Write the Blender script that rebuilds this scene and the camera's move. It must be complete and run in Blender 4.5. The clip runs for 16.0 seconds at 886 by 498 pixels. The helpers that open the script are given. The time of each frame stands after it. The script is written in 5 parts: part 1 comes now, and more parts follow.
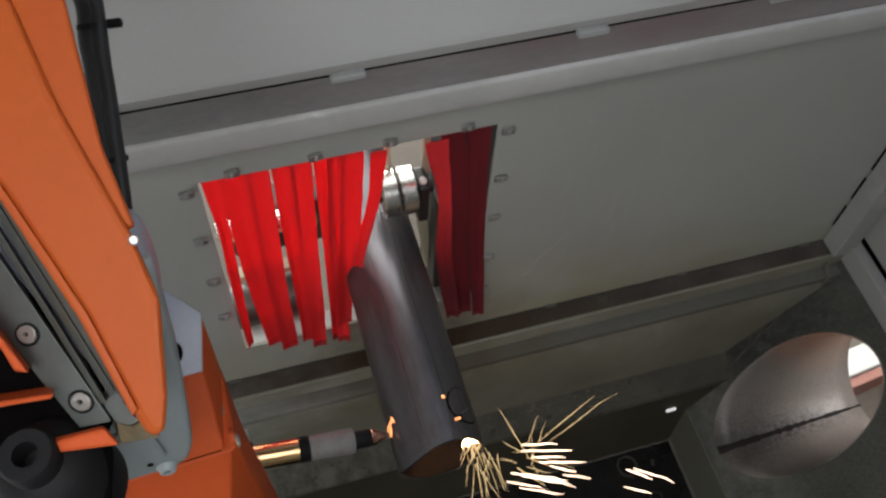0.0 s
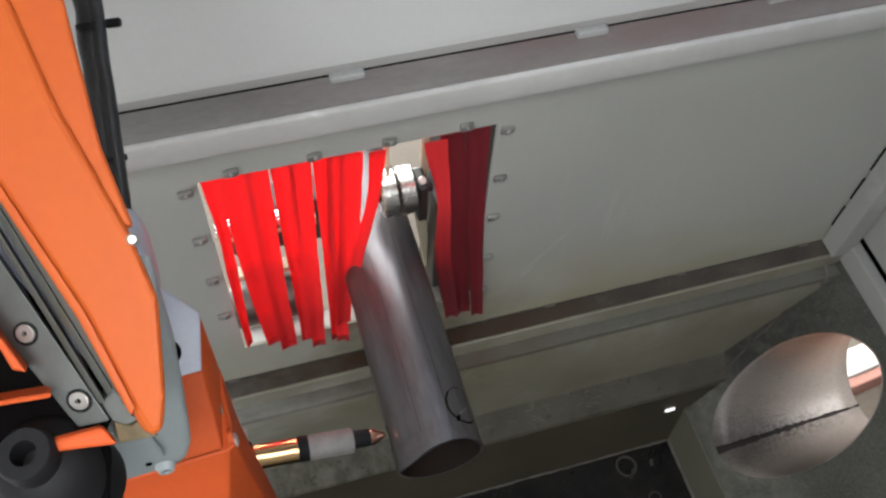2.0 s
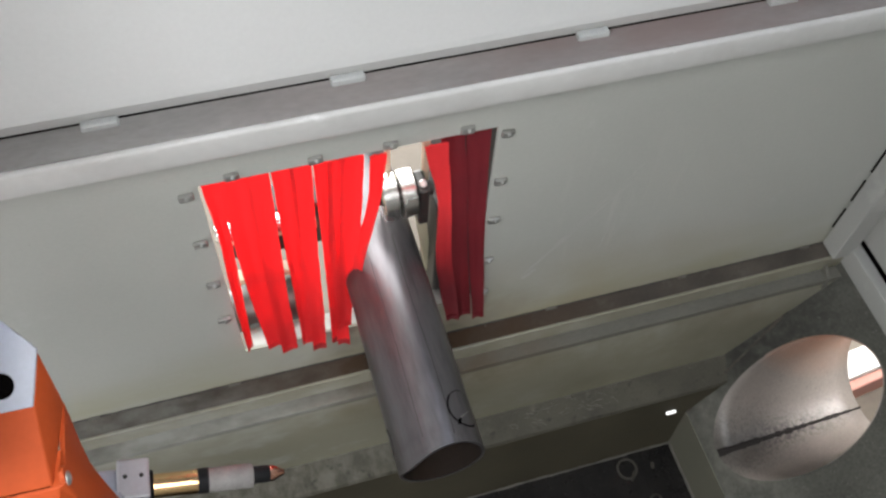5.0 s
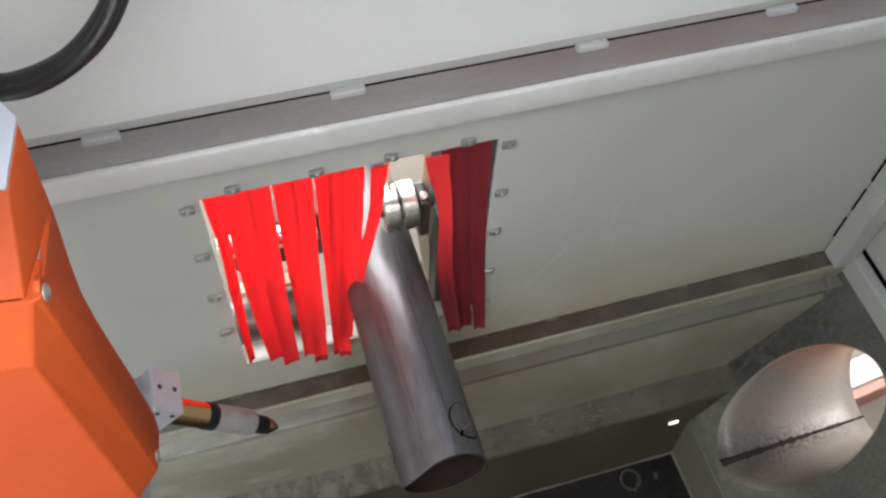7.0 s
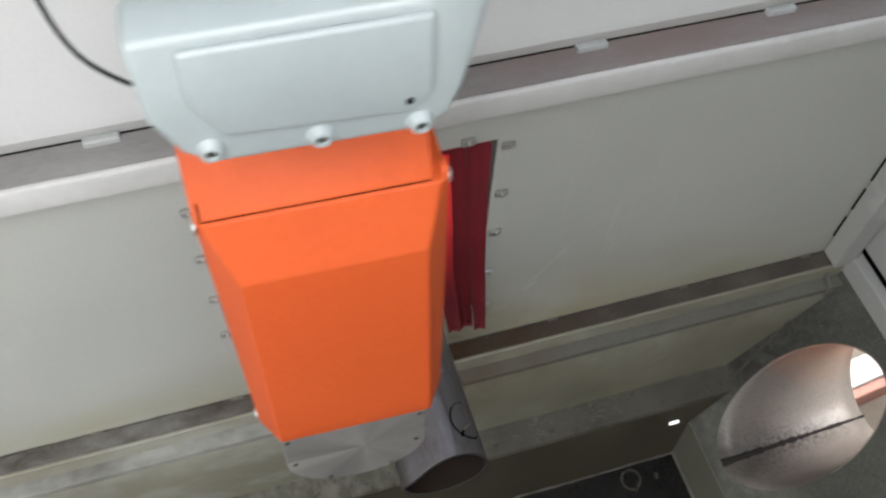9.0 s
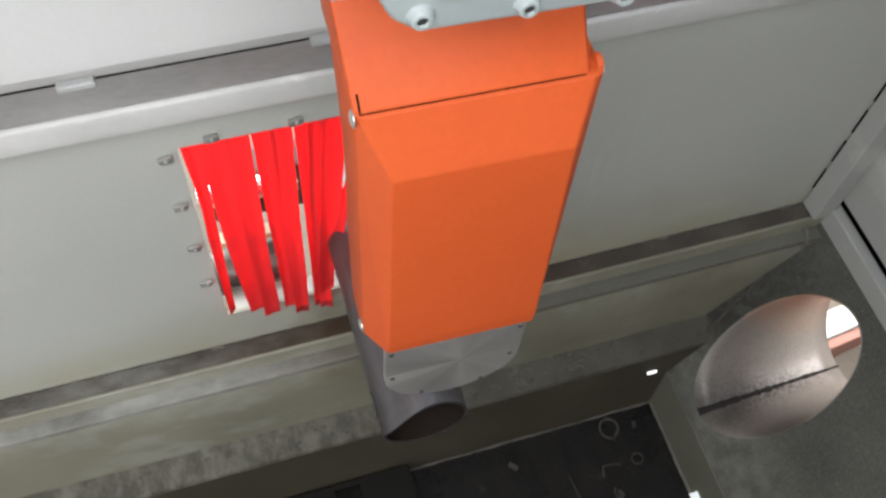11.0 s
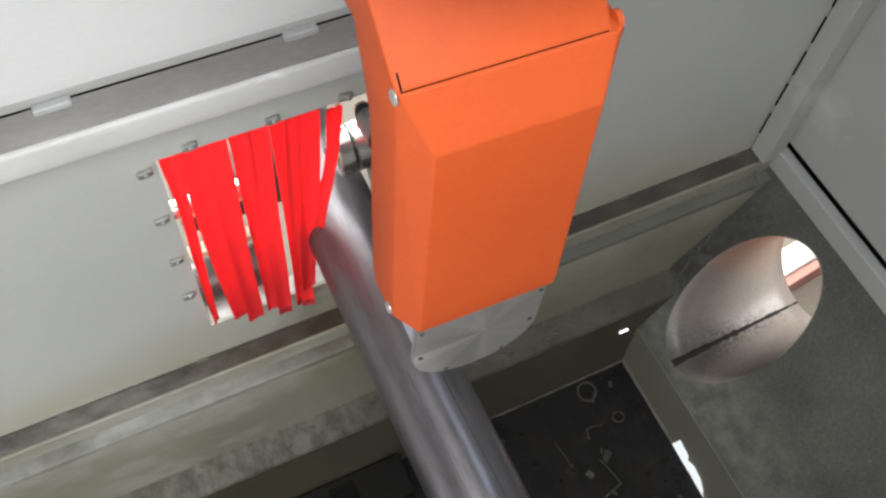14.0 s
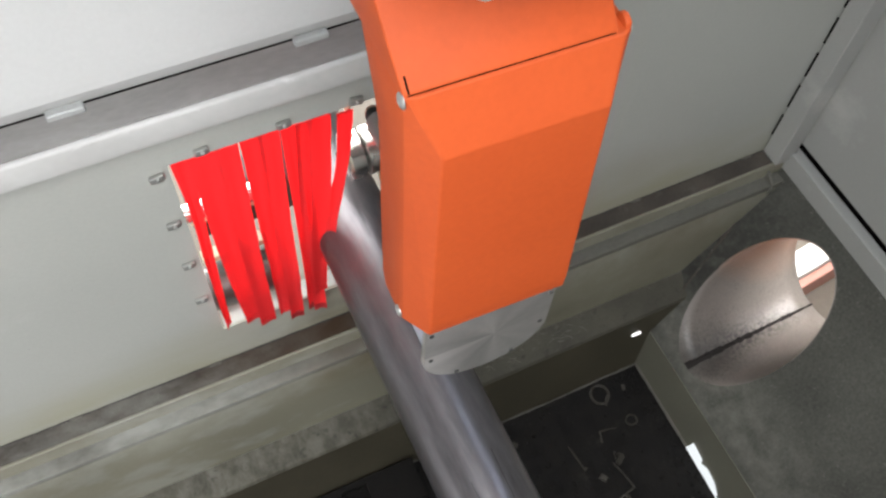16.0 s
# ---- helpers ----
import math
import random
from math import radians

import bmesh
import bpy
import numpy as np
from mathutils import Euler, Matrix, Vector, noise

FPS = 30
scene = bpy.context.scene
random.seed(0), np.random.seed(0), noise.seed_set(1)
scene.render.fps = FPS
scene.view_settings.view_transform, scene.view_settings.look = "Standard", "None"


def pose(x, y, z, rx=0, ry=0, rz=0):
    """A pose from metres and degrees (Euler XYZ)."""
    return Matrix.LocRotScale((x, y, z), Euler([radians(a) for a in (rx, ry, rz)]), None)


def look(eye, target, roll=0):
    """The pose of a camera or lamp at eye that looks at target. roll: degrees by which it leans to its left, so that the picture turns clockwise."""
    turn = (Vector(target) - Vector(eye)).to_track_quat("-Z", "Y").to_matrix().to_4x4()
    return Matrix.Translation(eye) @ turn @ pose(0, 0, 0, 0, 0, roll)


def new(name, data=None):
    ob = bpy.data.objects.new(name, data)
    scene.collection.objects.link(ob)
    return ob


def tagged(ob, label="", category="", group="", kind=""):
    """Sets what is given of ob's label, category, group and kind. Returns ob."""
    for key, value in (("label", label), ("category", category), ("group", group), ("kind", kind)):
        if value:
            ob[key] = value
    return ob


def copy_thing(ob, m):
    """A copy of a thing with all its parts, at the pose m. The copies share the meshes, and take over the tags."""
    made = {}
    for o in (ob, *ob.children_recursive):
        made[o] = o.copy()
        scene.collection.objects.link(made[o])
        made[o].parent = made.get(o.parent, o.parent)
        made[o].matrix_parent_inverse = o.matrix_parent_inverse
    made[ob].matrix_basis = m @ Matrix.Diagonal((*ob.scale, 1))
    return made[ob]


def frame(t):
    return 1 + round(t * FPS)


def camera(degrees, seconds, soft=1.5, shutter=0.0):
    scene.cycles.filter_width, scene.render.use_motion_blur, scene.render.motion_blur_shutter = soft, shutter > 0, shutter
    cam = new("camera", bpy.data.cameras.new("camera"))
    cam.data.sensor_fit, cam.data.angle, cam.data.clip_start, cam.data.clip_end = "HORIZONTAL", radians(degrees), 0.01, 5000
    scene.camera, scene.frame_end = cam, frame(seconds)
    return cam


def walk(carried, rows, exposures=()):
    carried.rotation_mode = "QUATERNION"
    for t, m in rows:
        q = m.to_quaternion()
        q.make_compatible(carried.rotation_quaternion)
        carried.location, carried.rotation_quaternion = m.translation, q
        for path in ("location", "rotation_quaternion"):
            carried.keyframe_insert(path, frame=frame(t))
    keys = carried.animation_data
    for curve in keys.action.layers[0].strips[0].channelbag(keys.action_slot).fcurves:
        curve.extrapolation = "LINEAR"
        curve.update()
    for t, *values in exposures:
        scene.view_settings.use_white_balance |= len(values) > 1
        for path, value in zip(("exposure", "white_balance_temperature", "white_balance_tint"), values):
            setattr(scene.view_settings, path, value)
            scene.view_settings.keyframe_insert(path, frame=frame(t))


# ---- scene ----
cam = camera(51.0, 16.0, 2.5, 0.5)
PATH = [
    (0, (0.088, -1.015, 2.82), (0.467, 0.004, 1.142), 4.8),
    (0.5, (0.087, -1.017, 2.82), (0.467, 0.004, 1.143), 4.8),
    (1, (0.087, -1.015, 2.82), (0.467, 0.006, 1.143), 4.8),
    (1.5, (0.089, -1.015, 2.821), (0.469, 0.002, 1.141), 4.9),
    (2, (0.089, -1.016, 2.821), (0.469, 0.003, 1.142), 4.9),
    (2.5, (0.089, -1.018, 2.82), (0.469, 0.003, 1.143), 4.8),
    (3, (0.088, -1.015, 2.819), (0.47, 0.006, 1.142), 4.9),
    (3.5, (0.088, -1.014, 2.819), (0.469, 0.006, 1.141), 4.9),
    (6, (0.086, -1.012, 2.82), (0.472, 0.021, 1.152), 4.6),
    (6.5, (0.087, -1.014, 2.821), (0.471, 0.029, 1.158), 4.2),
    (7, (0.088, -1.011, 2.822), (0.472, 0.03, 1.158), 4.3),
    (7.5, (0.09, -1.012, 2.823), (0.472, 0.031, 1.16), 4.1),
    (8, (0.088, -1.014, 2.823), (0.47, 0.033, 1.162), 4.1),
    (10.5, (0.087, -1.012, 2.821), (0.485, -0.011, 1.136), 5.3),
    (11, (0.088, -1.014, 2.816), (0.488, -0.067, 1.1), 6.6),
    (11.5, (0.086, -1.014, 2.813), (0.484, -0.125, 1.066), 6.6),
    (12, (0.056, -1.014, 2.826), (0.468, -0.104, 1.093), 4.8),
    (12.5, (0.012, -1.015, 2.826), (0.437, -0.116, 1.091), 5.1),
    (13, (-0.023, -1.012, 2.823), (0.449, -0.132, 1.09), 6.5),
    (13.5, (-0.026, -0.999, 2.813), (0.498, -0.147, 1.081), 7.5),
    (14, (-0.026, -0.994, 2.811), (0.515, -0.12, 1.095), 7.2),
    (14.5, (-0.024, -0.995, 2.812), (0.496, -0.11, 1.096), 6.2),
    (15, (-0.024, -0.994, 2.81), (0.505, -0.106, 1.098), 6.1),
    (15.5, (-0.024, -0.997, 2.812), (0.496, -0.104, 1.1), 5.5),
    (16, (-0.023, -0.997, 2.813), (0.495, -0.105, 1.099), 5.6),
]
EXPOSE = [(0, -1.05), (0.35, -0.98), (0.7, -0.66), (1.5, -0.28), (2.5, -0.12), (3.5, 0.04), (6, 0.10), (8.2, 0.10), (10.5, 0.02), (11.5, 0.04), (13, 0.10), (16, 0.14)]
walk(cam, [(t, look(eye, target, roll)) for t, eye, target, roll in PATH], EXPOSE)
# ---------------------------------------------------------------- light
world = bpy.data.worlds.new("workshop_sky")
scene.world = world
world.use_nodes = True
wn = world.node_tree.nodes
sky = wn.new("ShaderNodeTexSky")
sky.sky_type = 'NISHITA'
sky.sun_disc = False
sky.sun_elevation = radians(40)
sky.sun_rotation = radians(200)
world.node_tree.links.new(sky.outputs[0], wn["Background"].inputs[0])
wn["Background"].inputs[1].default_value = 0.1


def area(name, eye, target, sx, sy, watts, colour):
    d = bpy.data.lights.new(name, 'AREA')
    d.shape = 'RECTANGLE'
    d.size, d.size_y, d.energy, d.color = sx, sy, watts, colour
    o = new(name, d)
    o.matrix_world = look(eye, target)
    return o


# added main light from above; the opening it hangs in is assumed
area("main_top_lamp", (-0.35, -1.60, 3.415), (-1.05, -1.599, 0.0), 1.2, 1.7, 90, (0.97, 0.985, 1.0))
# added fill from the front; no window is known there
area("front_fill_lamp", (-0.75, -2.595, 2.75), (-0.35, 0.0, 1.55), 0.95, 0.9, 5, (0.97, 0.985, 1.0))
# added fill from low on the left; the doorway is made up
area("left_fill_lamp", (-1.29, -1.0, 1.15), (0.3, -0.15, 0.9), 1.3, 1.2, 15, (0.97, 0.98, 1.0))
area("roof_gap_lamp", (1.25, -0.30, 3.415), (1.10, -0.40, 0.0), 0.30, 0.40, 6.0, (0.68, 0.79, 1.0))
area("rear_window_lamp", (0.3, 4.75, 2.3), (0.3, 0, 1.6), 5.0, 2.6, 1020, (1.0, 0.99, 0.96))
# added light over the rear hall, to give the pipe its bright sheen
area("rear_top_lamp", (0.35, 1.6, 4.08), (0.35, 1.6, 0), 3.4, 2.2, 160, (1.0, 1.0, 0.98))
# small lamp added above the duct's exit to brighten its far end
area("duct_exit_lamp", (1.96, -0.36, 1.30), (1.70, -0.34, 0.30), 0.3, 0.3, 24, (1.0, 0.98, 0.96))


# ---------------------------------------------------------------- materials
def mat(name, colour, rough=0.5, metal=0.0, colour2=None, scale=6.0, amount=0.5, fine=90.0, fine_amt=0.12,
        bump=0.05, coat=0.0, rough_var=0.12, stretch=(1, 1, 1), stain=None, stain_scale=2.0, stain_cut=0.55):
    m = bpy.data.materials.new(name)
    m.use_nodes = True
    nt = m.node_tree
    n, lk = nt.nodes, nt.links
    b = n["Principled BSDF"]
    tc = n.new("ShaderNodeTexCoord")
    mp = n.new("ShaderNodeMapping")
    mp.inputs["Scale"].default_value = stretch
    lk.new(tc.outputs["Object"], mp.inputs["Vector"])
    big = n.new("ShaderNodeTexNoise")
    big.inputs["Scale"].default_value = scale
    big.inputs["Detail"].default_value = 5
    lk.new(mp.outputs[0], big.inputs["Vector"])
    small = n.new("ShaderNodeTexNoise")
    small.inputs["Scale"].default_value = fine
    small.inputs["Detail"].default_value = 3
    lk.new(mp.outputs[0], small.inputs["Vector"])
    ramp = n.new("ShaderNodeValToRGB")
    ramp.color_ramp.elements[0].position = 0.5 - 0.5 * amount
    ramp.color_ramp.elements[1].position = 0.5 + 0.5 * amount
    c2 = colour2 or tuple(c * 0.82 for c in colour)
    ramp.color_ramp.elements[0].color = (*c2, 1)
    ramp.color_ramp.elements[1].color = (*colour, 1)
    lk.new(big.outputs["Fac"], ramp.inputs[0])
    mix = n.new("ShaderNodeMix")
    mix.data_type = 'RGBA'
    mix.blend_type = 'MULTIPLY'
    mix.inputs[0].default_value = fine_amt * 2
    lk.new(ramp.outputs[0], mix.inputs[6])
    lk.new(small.outputs["Color"], mix.inputs[7])
    bw = n.new("ShaderNodeRGBToBW")
    lk.new(small.outputs["Color"], bw.inputs[0])
    gain = n.new("ShaderNodeMath")
    gain.operation = 'MULTIPLY_ADD'
    gain.inputs[1].default_value, gain.inputs[2].default_value = 1.2, 0.4
    lk.new(bw.outputs[0], gain.inputs[0])
    lk.new(gain.outputs[0], mix.inputs[7])
    out = mix.outputs[2]
    if stain:
        sn = n.new("ShaderNodeTexNoise")
        sn.inputs["Scale"].default_value = stain_scale
        sn.inputs["Detail"].default_value = 8
        sn.inputs["Roughness"].default_value = 0.65
        lk.new(mp.outputs[0], sn.inputs["Vector"])
        sr = n.new("ShaderNodeValToRGB")
        sr.color_ramp.elements[0].position = stain_cut
        sr.color_ramp.elements[1].position = stain_cut + 0.16
        lk.new(sn.outputs["Fac"], sr.inputs[0])
        sm = n.new("ShaderNodeMix")
        sm.data_type = 'RGBA'
        lk.new(sr.outputs[0], sm.inputs[0])
        lk.new(out, sm.inputs[6])
        sm.inputs[7].default_value = (*stain, 1)
        out = sm.outputs[2]
    lk.new(out, b.inputs["Base Color"])
    rr = n.new("ShaderNodeMapRange")
    rr.inputs[3].default_value = max(0.03, rough - rough_var)
    rr.inputs[4].default_value = min(1.0, rough + rough_var)
    lk.new(big.outputs["Fac"], rr.inputs[0])
    lk.new(rr.outputs[0], b.inputs["Roughness"])
    b.inputs["Metallic"].default_value = metal
    b.inputs["Coat Weight"].default_value = coat
    if bump:
        bp = n.new("ShaderNodeBump")
        bp.inputs["Strength"].default_value = bump
        bp.inputs["Distance"].default_value = 0.004
        lk.new(small.outputs["Fac"], bp.inputs["Height"])
        lk.new(bp.outputs[0], b.inputs["Normal"])
    return m


def glow(name, colour, strength):
    m = bpy.data.materials.new(name)
    m.use_nodes = True
    b = m.node_tree.nodes["Principled BSDF"]
    b.inputs["Base Color"].default_value = (0.02, 0.02, 0.02, 1)
    b.inputs["Emission Color"].default_value = (*colour, 1)
    b.inputs["Emission Strength"].default_value = strength
    return m


PAINT = mat("grey_cabin_paint", (0.335, 0.335, 0.315), 0.45, colour2=(0.285, 0.285, 0.27), scale=2.2, amount=0.7, fine=140, fine_amt=0.06, bump=0.04, stain=(0.43, 0.425, 0.40), stain_scale=3.5, stain_cut=0.60)


def wall_paint():
    """Cabin paint with a heat-browned patch below the curtain and a few pale slanting scratches."""
    m = mat("grey_cabin_paint_worn", (0.405, 0.408, 0.378), 0.42, colour2=(0.345, 0.350, 0.325), scale=2.2, amount=0.7, fine=140, fine_amt=0.06, bump=0.04, stain=(0.42, 0.425, 0.41), stain_scale=3.5, stain_cut=0.60)
    nt = m.node_tree
    n, lk = nt.nodes, nt.links
    b = n["Principled BSDF"]
    col = b.inputs["Base Color"].links[0].from_socket
    tc = n.new("ShaderNodeTexCoord")

    def soft_spot(at, size, lo, hi):
        mp = n.new("ShaderNodeMapping")
        mp.vector_type = 'TEXTURE'
        mp.inputs["Location"].default_value = at
        mp.inputs["Scale"].default_value = size
        lk.new(tc.outputs["Object"], mp.inputs[0])
        ln = n.new("ShaderNodeVectorMath")
        ln.operation = 'LENGTH'
        lk.new(mp.outputs[0], ln.inputs[0])
        r = n.new("ShaderNodeMapRange")
        r.inputs[1].default_value, r.inputs[2].default_value = lo, hi
        r.inputs[3].default_value, r.inputs[4].default_value = 1.0, 0.0
        lk.new(ln.outputs["Value"], r.inputs[0])
        return r.outputs[0]

    def times(a, c):
        mu = n.new("ShaderNodeMath")
        mu.operation = 'MULTIPLY'
        mu.use_clamp = True
        lk.new(a, mu.inputs[0])
        if isinstance(c, float):
            mu.inputs[1].default_value = c
        else:
            lk.new(c, mu.inputs[1])
        return mu.outputs[0]

    def over(base, fac, colour):
        mx = n.new("ShaderNodeMix")
        mx.data_type = 'RGBA'
        lk.new(fac, mx.inputs[0])
        lk.new(base, mx.inputs[6])
        mx.inputs[7].default_value = (*colour, 1)
        return mx.outputs[2]

    def fuzz(scale, lo, hi, stretch=(1, 1, 1), rot=(0, 0, 0)):
        mp = n.new("ShaderNodeMapping")
        mp.inputs["Scale"].default_value = stretch
        mp.inputs["Rotation"].default_value = rot
        lk.new(tc.outputs["Object"], mp.inputs[0])
        ns = n.new("ShaderNodeTexNoise")
        ns.inputs["Scale"].default_value = scale
        ns.inputs["Detail"].default_value = 5
        lk.new(mp.outputs[0], ns.inputs["Vector"])
        r = n.new("ShaderNodeMapRange")
        r.inputs[1].default_value, r.inputs[2].default_value = lo, hi
        lk.new(ns.outputs["Fac"], r.inputs[0])
        return r.outputs[0]

    brown = times(soft_spot((0.62, 0, 0.82), (0.80, 1, 0.30), 0.1, 1.0), fuzz(5.0, 0.25, 0.75))
    col = over(col, times(brown, 0.9), (0.25, 0.195, 0.115))
    band = times(soft_spot((0.6, 0, 0.74), (9.0, 1, 0.26), 0.15, 1.0), fuzz(3.0, 0.25, 0.8, (1.0, 1, 3.0)))
    col = over(col, times(band, 0.9), (0.285, 0.265, 0.155))
    soot = times(soft_spot((0.40, 0, 0.83), (0.36, 1, 0.16), 0.2, 1.0), fuzz(11.0, 0.30, 0.7))
    col = over(col, times(soot, 0.85), (0.07, 0.06, 0.045))
    rub = times(soft_spot((0.84, 0, 1.18), (0.24, 1, 0.30), 0.3, 1.0), fuzz(9.0, 0.56, 0.68, (5.0, 1, 0.45), (0, radians(-36), 0)))
    col = over(col, times(rub, 0.22), (0.50, 0.49, 0.46))
    specks = fuzz(150.0, 0.70, 0.76)
    col = over(col, times(specks, 0.5), (0.16, 0.15, 0.13))
    lk.new(col, b.inputs["Base Color"])
    return m


PAINT_WALL = wall_paint()
PAINT_UP = mat("grey_panel_paint", (0.52, 0.52, 0.51), 0.45, colour2=(0.46, 0.46, 0.45), scale=1.6, amount=0.7, fine=140, fine_amt=0.05, bump=0.03)
RAIL = mat("rail_paint", (0.50, 0.495, 0.48), 0.4, colour2=(0.43, 0.425, 0.41), scale=7, fine=60, fine_amt=0.08, bump=0.05)
RAIL_TOP = mat("rail_dusty_top", (0.27, 0.257, 0.25), 0.5, colour2=(0.16, 0.15, 0.146), scale=9, fine=120, fine_amt=0.2, bump=0.1, stretch=(0.4, 1, 1))
LEDGE = mat("ledge_dust", (0.086, 0.074, 0.062), 0.8, colour2=(0.044, 0.038, 0.033), scale=11, fine=150, fine_amt=0.3, bump=0.35, stain=(0.115, 0.108, 0.092), stain_scale=16, stain_cut=0.57)
PANEL_LOW = mat("lower_panel_paint", (0.235, 0.222, 0.17), 0.5, colour2=(0.175, 0.165, 0.125), scale=3, fine=110, fine_amt=0.1, bump=0.06, stain=(0.27, 0.265, 0.23), stain_scale=4, stain_cut=0.6)
SCRATCHED = mat("scratched_dusty_steel", (0.085, 0.08, 0.062), 0.7, colour2=(0.045, 0.042, 0.034), scale=6, fine=170, fine_amt=0.3, bump=0.3, stain=(0.13, 0.125, 0.10), stain_scale=9, stain_cut=0.58)
LEDGE_MID = mat("dusty_ledge_step", (0.125, 0.120, 0.102), 0.75, colour2=(0.080, 0.076, 0.064), scale=5, fine=150, fine_amt=0.3, bump=0.25, stretch=(0.5, 1, 1))
SCRATCH = mat("scratched_paint", (0.43, 0.425, 0.40), 0.5, colour2=(0.37, 0.37, 0.35), scale=20, fine=200, bump=0.05)
SCUFF = mat("scuffed_bright_metal", (0.16, 0.152, 0.13), 0.6, colour2=(0.085, 0.08, 0.065), scale=60, amount=0.8, fine=200, bump=0.1)
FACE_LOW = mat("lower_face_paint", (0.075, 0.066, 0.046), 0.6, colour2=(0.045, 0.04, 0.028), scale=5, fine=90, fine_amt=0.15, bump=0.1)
SLOPE = mat("hopper_slope_dust", (0.085, 0.085, 0.073), 0.75, colour2=(0.048, 0.048, 0.041), scale=5, fine=120, fine_amt=0.5, bump=0.5, stain=(0.15, 0.148, 0.13), stain_scale=70, stain_cut=0.60)
SLOPE_FACE = mat("hopper_lower_face", (0.135, 0.132, 0.10), 0.6, colour2=(0.095, 0.092, 0.07), scale=4, fine=120, fine_amt=0.15, bump=0.1)
DUCT = mat("duct_steel", (0.235, 0.200, 0.178), 0.42, colour2=(0.160, 0.142, 0.127), scale=3, fine=160, fine_amt=0.25, bump=0.2, stain=(0.12, 0.10, 0.09), stain_scale=45, stain_cut=0.60)
DUCT_SOOT = mat("duct_soot", (0.03, 0.026, 0.024), 0.9, fine=200, bump=0.4)
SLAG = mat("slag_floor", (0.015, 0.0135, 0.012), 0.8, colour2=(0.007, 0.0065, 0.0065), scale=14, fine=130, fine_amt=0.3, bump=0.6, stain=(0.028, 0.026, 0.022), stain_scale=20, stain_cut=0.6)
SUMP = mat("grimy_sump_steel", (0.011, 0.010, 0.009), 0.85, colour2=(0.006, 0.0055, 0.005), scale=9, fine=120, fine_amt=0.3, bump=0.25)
SUMP_RUST = mat("rusty_sump_steel", (0.075, 0.026, 0.016), 0.8, colour2=(0.03, 0.016, 0.012), scale=18, fine=120, fine_amt=0.3, bump=0.25)
SCRAP = mat("scrap_steel", (0.085, 0.078, 0.066), 0.45, 0.5, scale=20, fine=140, bump=0.2)


def dust_tint_over(m, at, size, colour, amount, scale, lo=0.45, hi=0.62, stretch=(1, 1, 1)):
    """Lay ragged dust or a painted tint over a material, thickest round one place."""
    nt = m.node_tree
    n, lk = nt.nodes, nt.links
    b = n["Principled BSDF"]
    old = b.inputs["Base Color"].links[0].from_socket
    tc = n.new("ShaderNodeTexCoord")
    mp = n.new("ShaderNodeMapping")
    mp.vector_type = 'TEXTURE'
    mp.inputs["Location"].default_value = at
    mp.inputs["Scale"].default_value = size
    lk.new(tc.outputs["Object"], mp.inputs[0])
    ln = n.new("ShaderNodeVectorMath")
    ln.operation = 'LENGTH'
    lk.new(mp.outputs[0], ln.inputs[0])
    near = n.new("ShaderNodeMapRange")
    near.inputs[1].default_value, near.inputs[2].default_value = 0.3, 1.0
    near.inputs[3].default_value, near.inputs[4].default_value = amount, 0.0
    lk.new(ln.outputs["Value"], near.inputs[0])
    mp2 = n.new("ShaderNodeMapping")
    mp2.inputs["Scale"].default_value = stretch
    lk.new(tc.outputs["Object"], mp2.inputs[0])
    ns = n.new("ShaderNodeTexNoise")
    ns.inputs["Scale"].default_value = scale
    ns.inputs["Detail"].default_value = 6
    ns.inputs["Roughness"].default_value = 0.6
    lk.new(mp2.outputs[0], ns.inputs["Vector"])
    cut = n.new("ShaderNodeMapRange")
    cut.inputs[1].default_value, cut.inputs[2].default_value = lo, hi
    lk.new(ns.outputs["Fac"], cut.inputs[0])
    mu = n.new("ShaderNodeMath")
    mu.operation = 'MULTIPLY'
    lk.new(near.outputs[0], mu.inputs[0])
    lk.new(cut.outputs[0], mu.inputs[1])
    mx = n.new("ShaderNodeMix")
    mx.data_type = 'RGBA'
    lk.new(mu.outputs[0], mx.inputs[0])
    lk.new(old, mx.inputs[6])
    mx.inputs[7].default_value = (*colour, 1)
    lk.new(mx.outputs[2], b.inputs["Base Color"])


dust_tint_over(LEDGE, (-0.35, -0.04, 0.74), (0.95, 1, 1), (0.22, 0.217, 0.20), 0.6, 9.0, 0.36, 0.66, (1, 2.2, 1))
dust_tint_over(LEDGE, (0.42, -0.04, 0.74), (0.6, 1, 1), (0.045, 0.026, 0.015), 0.95, 5.0, 0.22, 0.55)
dust_tint_over(LEDGE, (1.0, -0.04, 0.74), (3.0, 1, 1), (0.36, 0.35, 0.32), 0.9, 60.0, 0.70, 0.74)
dust_tint_over(LEDGE_MID, (-0.25, -0.07, 0.71), (0.95, 1, 1), (0.30, 0.30, 0.275), 0.95, 6.0, 0.28, 0.62, (1, 1.6, 1))
dust_tint_over(LEDGE_MID, (0.45, -0.07, 0.71), (0.4, 1, 1), (0.085, 0.062, 0.038), 0.85, 5.0, 0.25, 0.6)
dust_tint_over(SCRATCHED, (-0.1, -0.12, 0.35), (0.75, 1, 1), (0.20, 0.195, 0.165), 0.5, 16.0, 0.40, 0.68, (1.8, 1, 1))
dust_tint_over(SCRATCHED, (0.8, -0.12, 0.35), (3.0, 1, 1), (0.02, 0.019, 0.016), 0.7, 40.0, 0.60, 0.70)
dust_tint_over(PANEL_LOW, (0.05, -0.087, 0.55), (0.9, 1, 1), (0.33, 0.33, 0.30), 0.55, 5.0, 0.52, 0.64, (1, 1, 1.6))
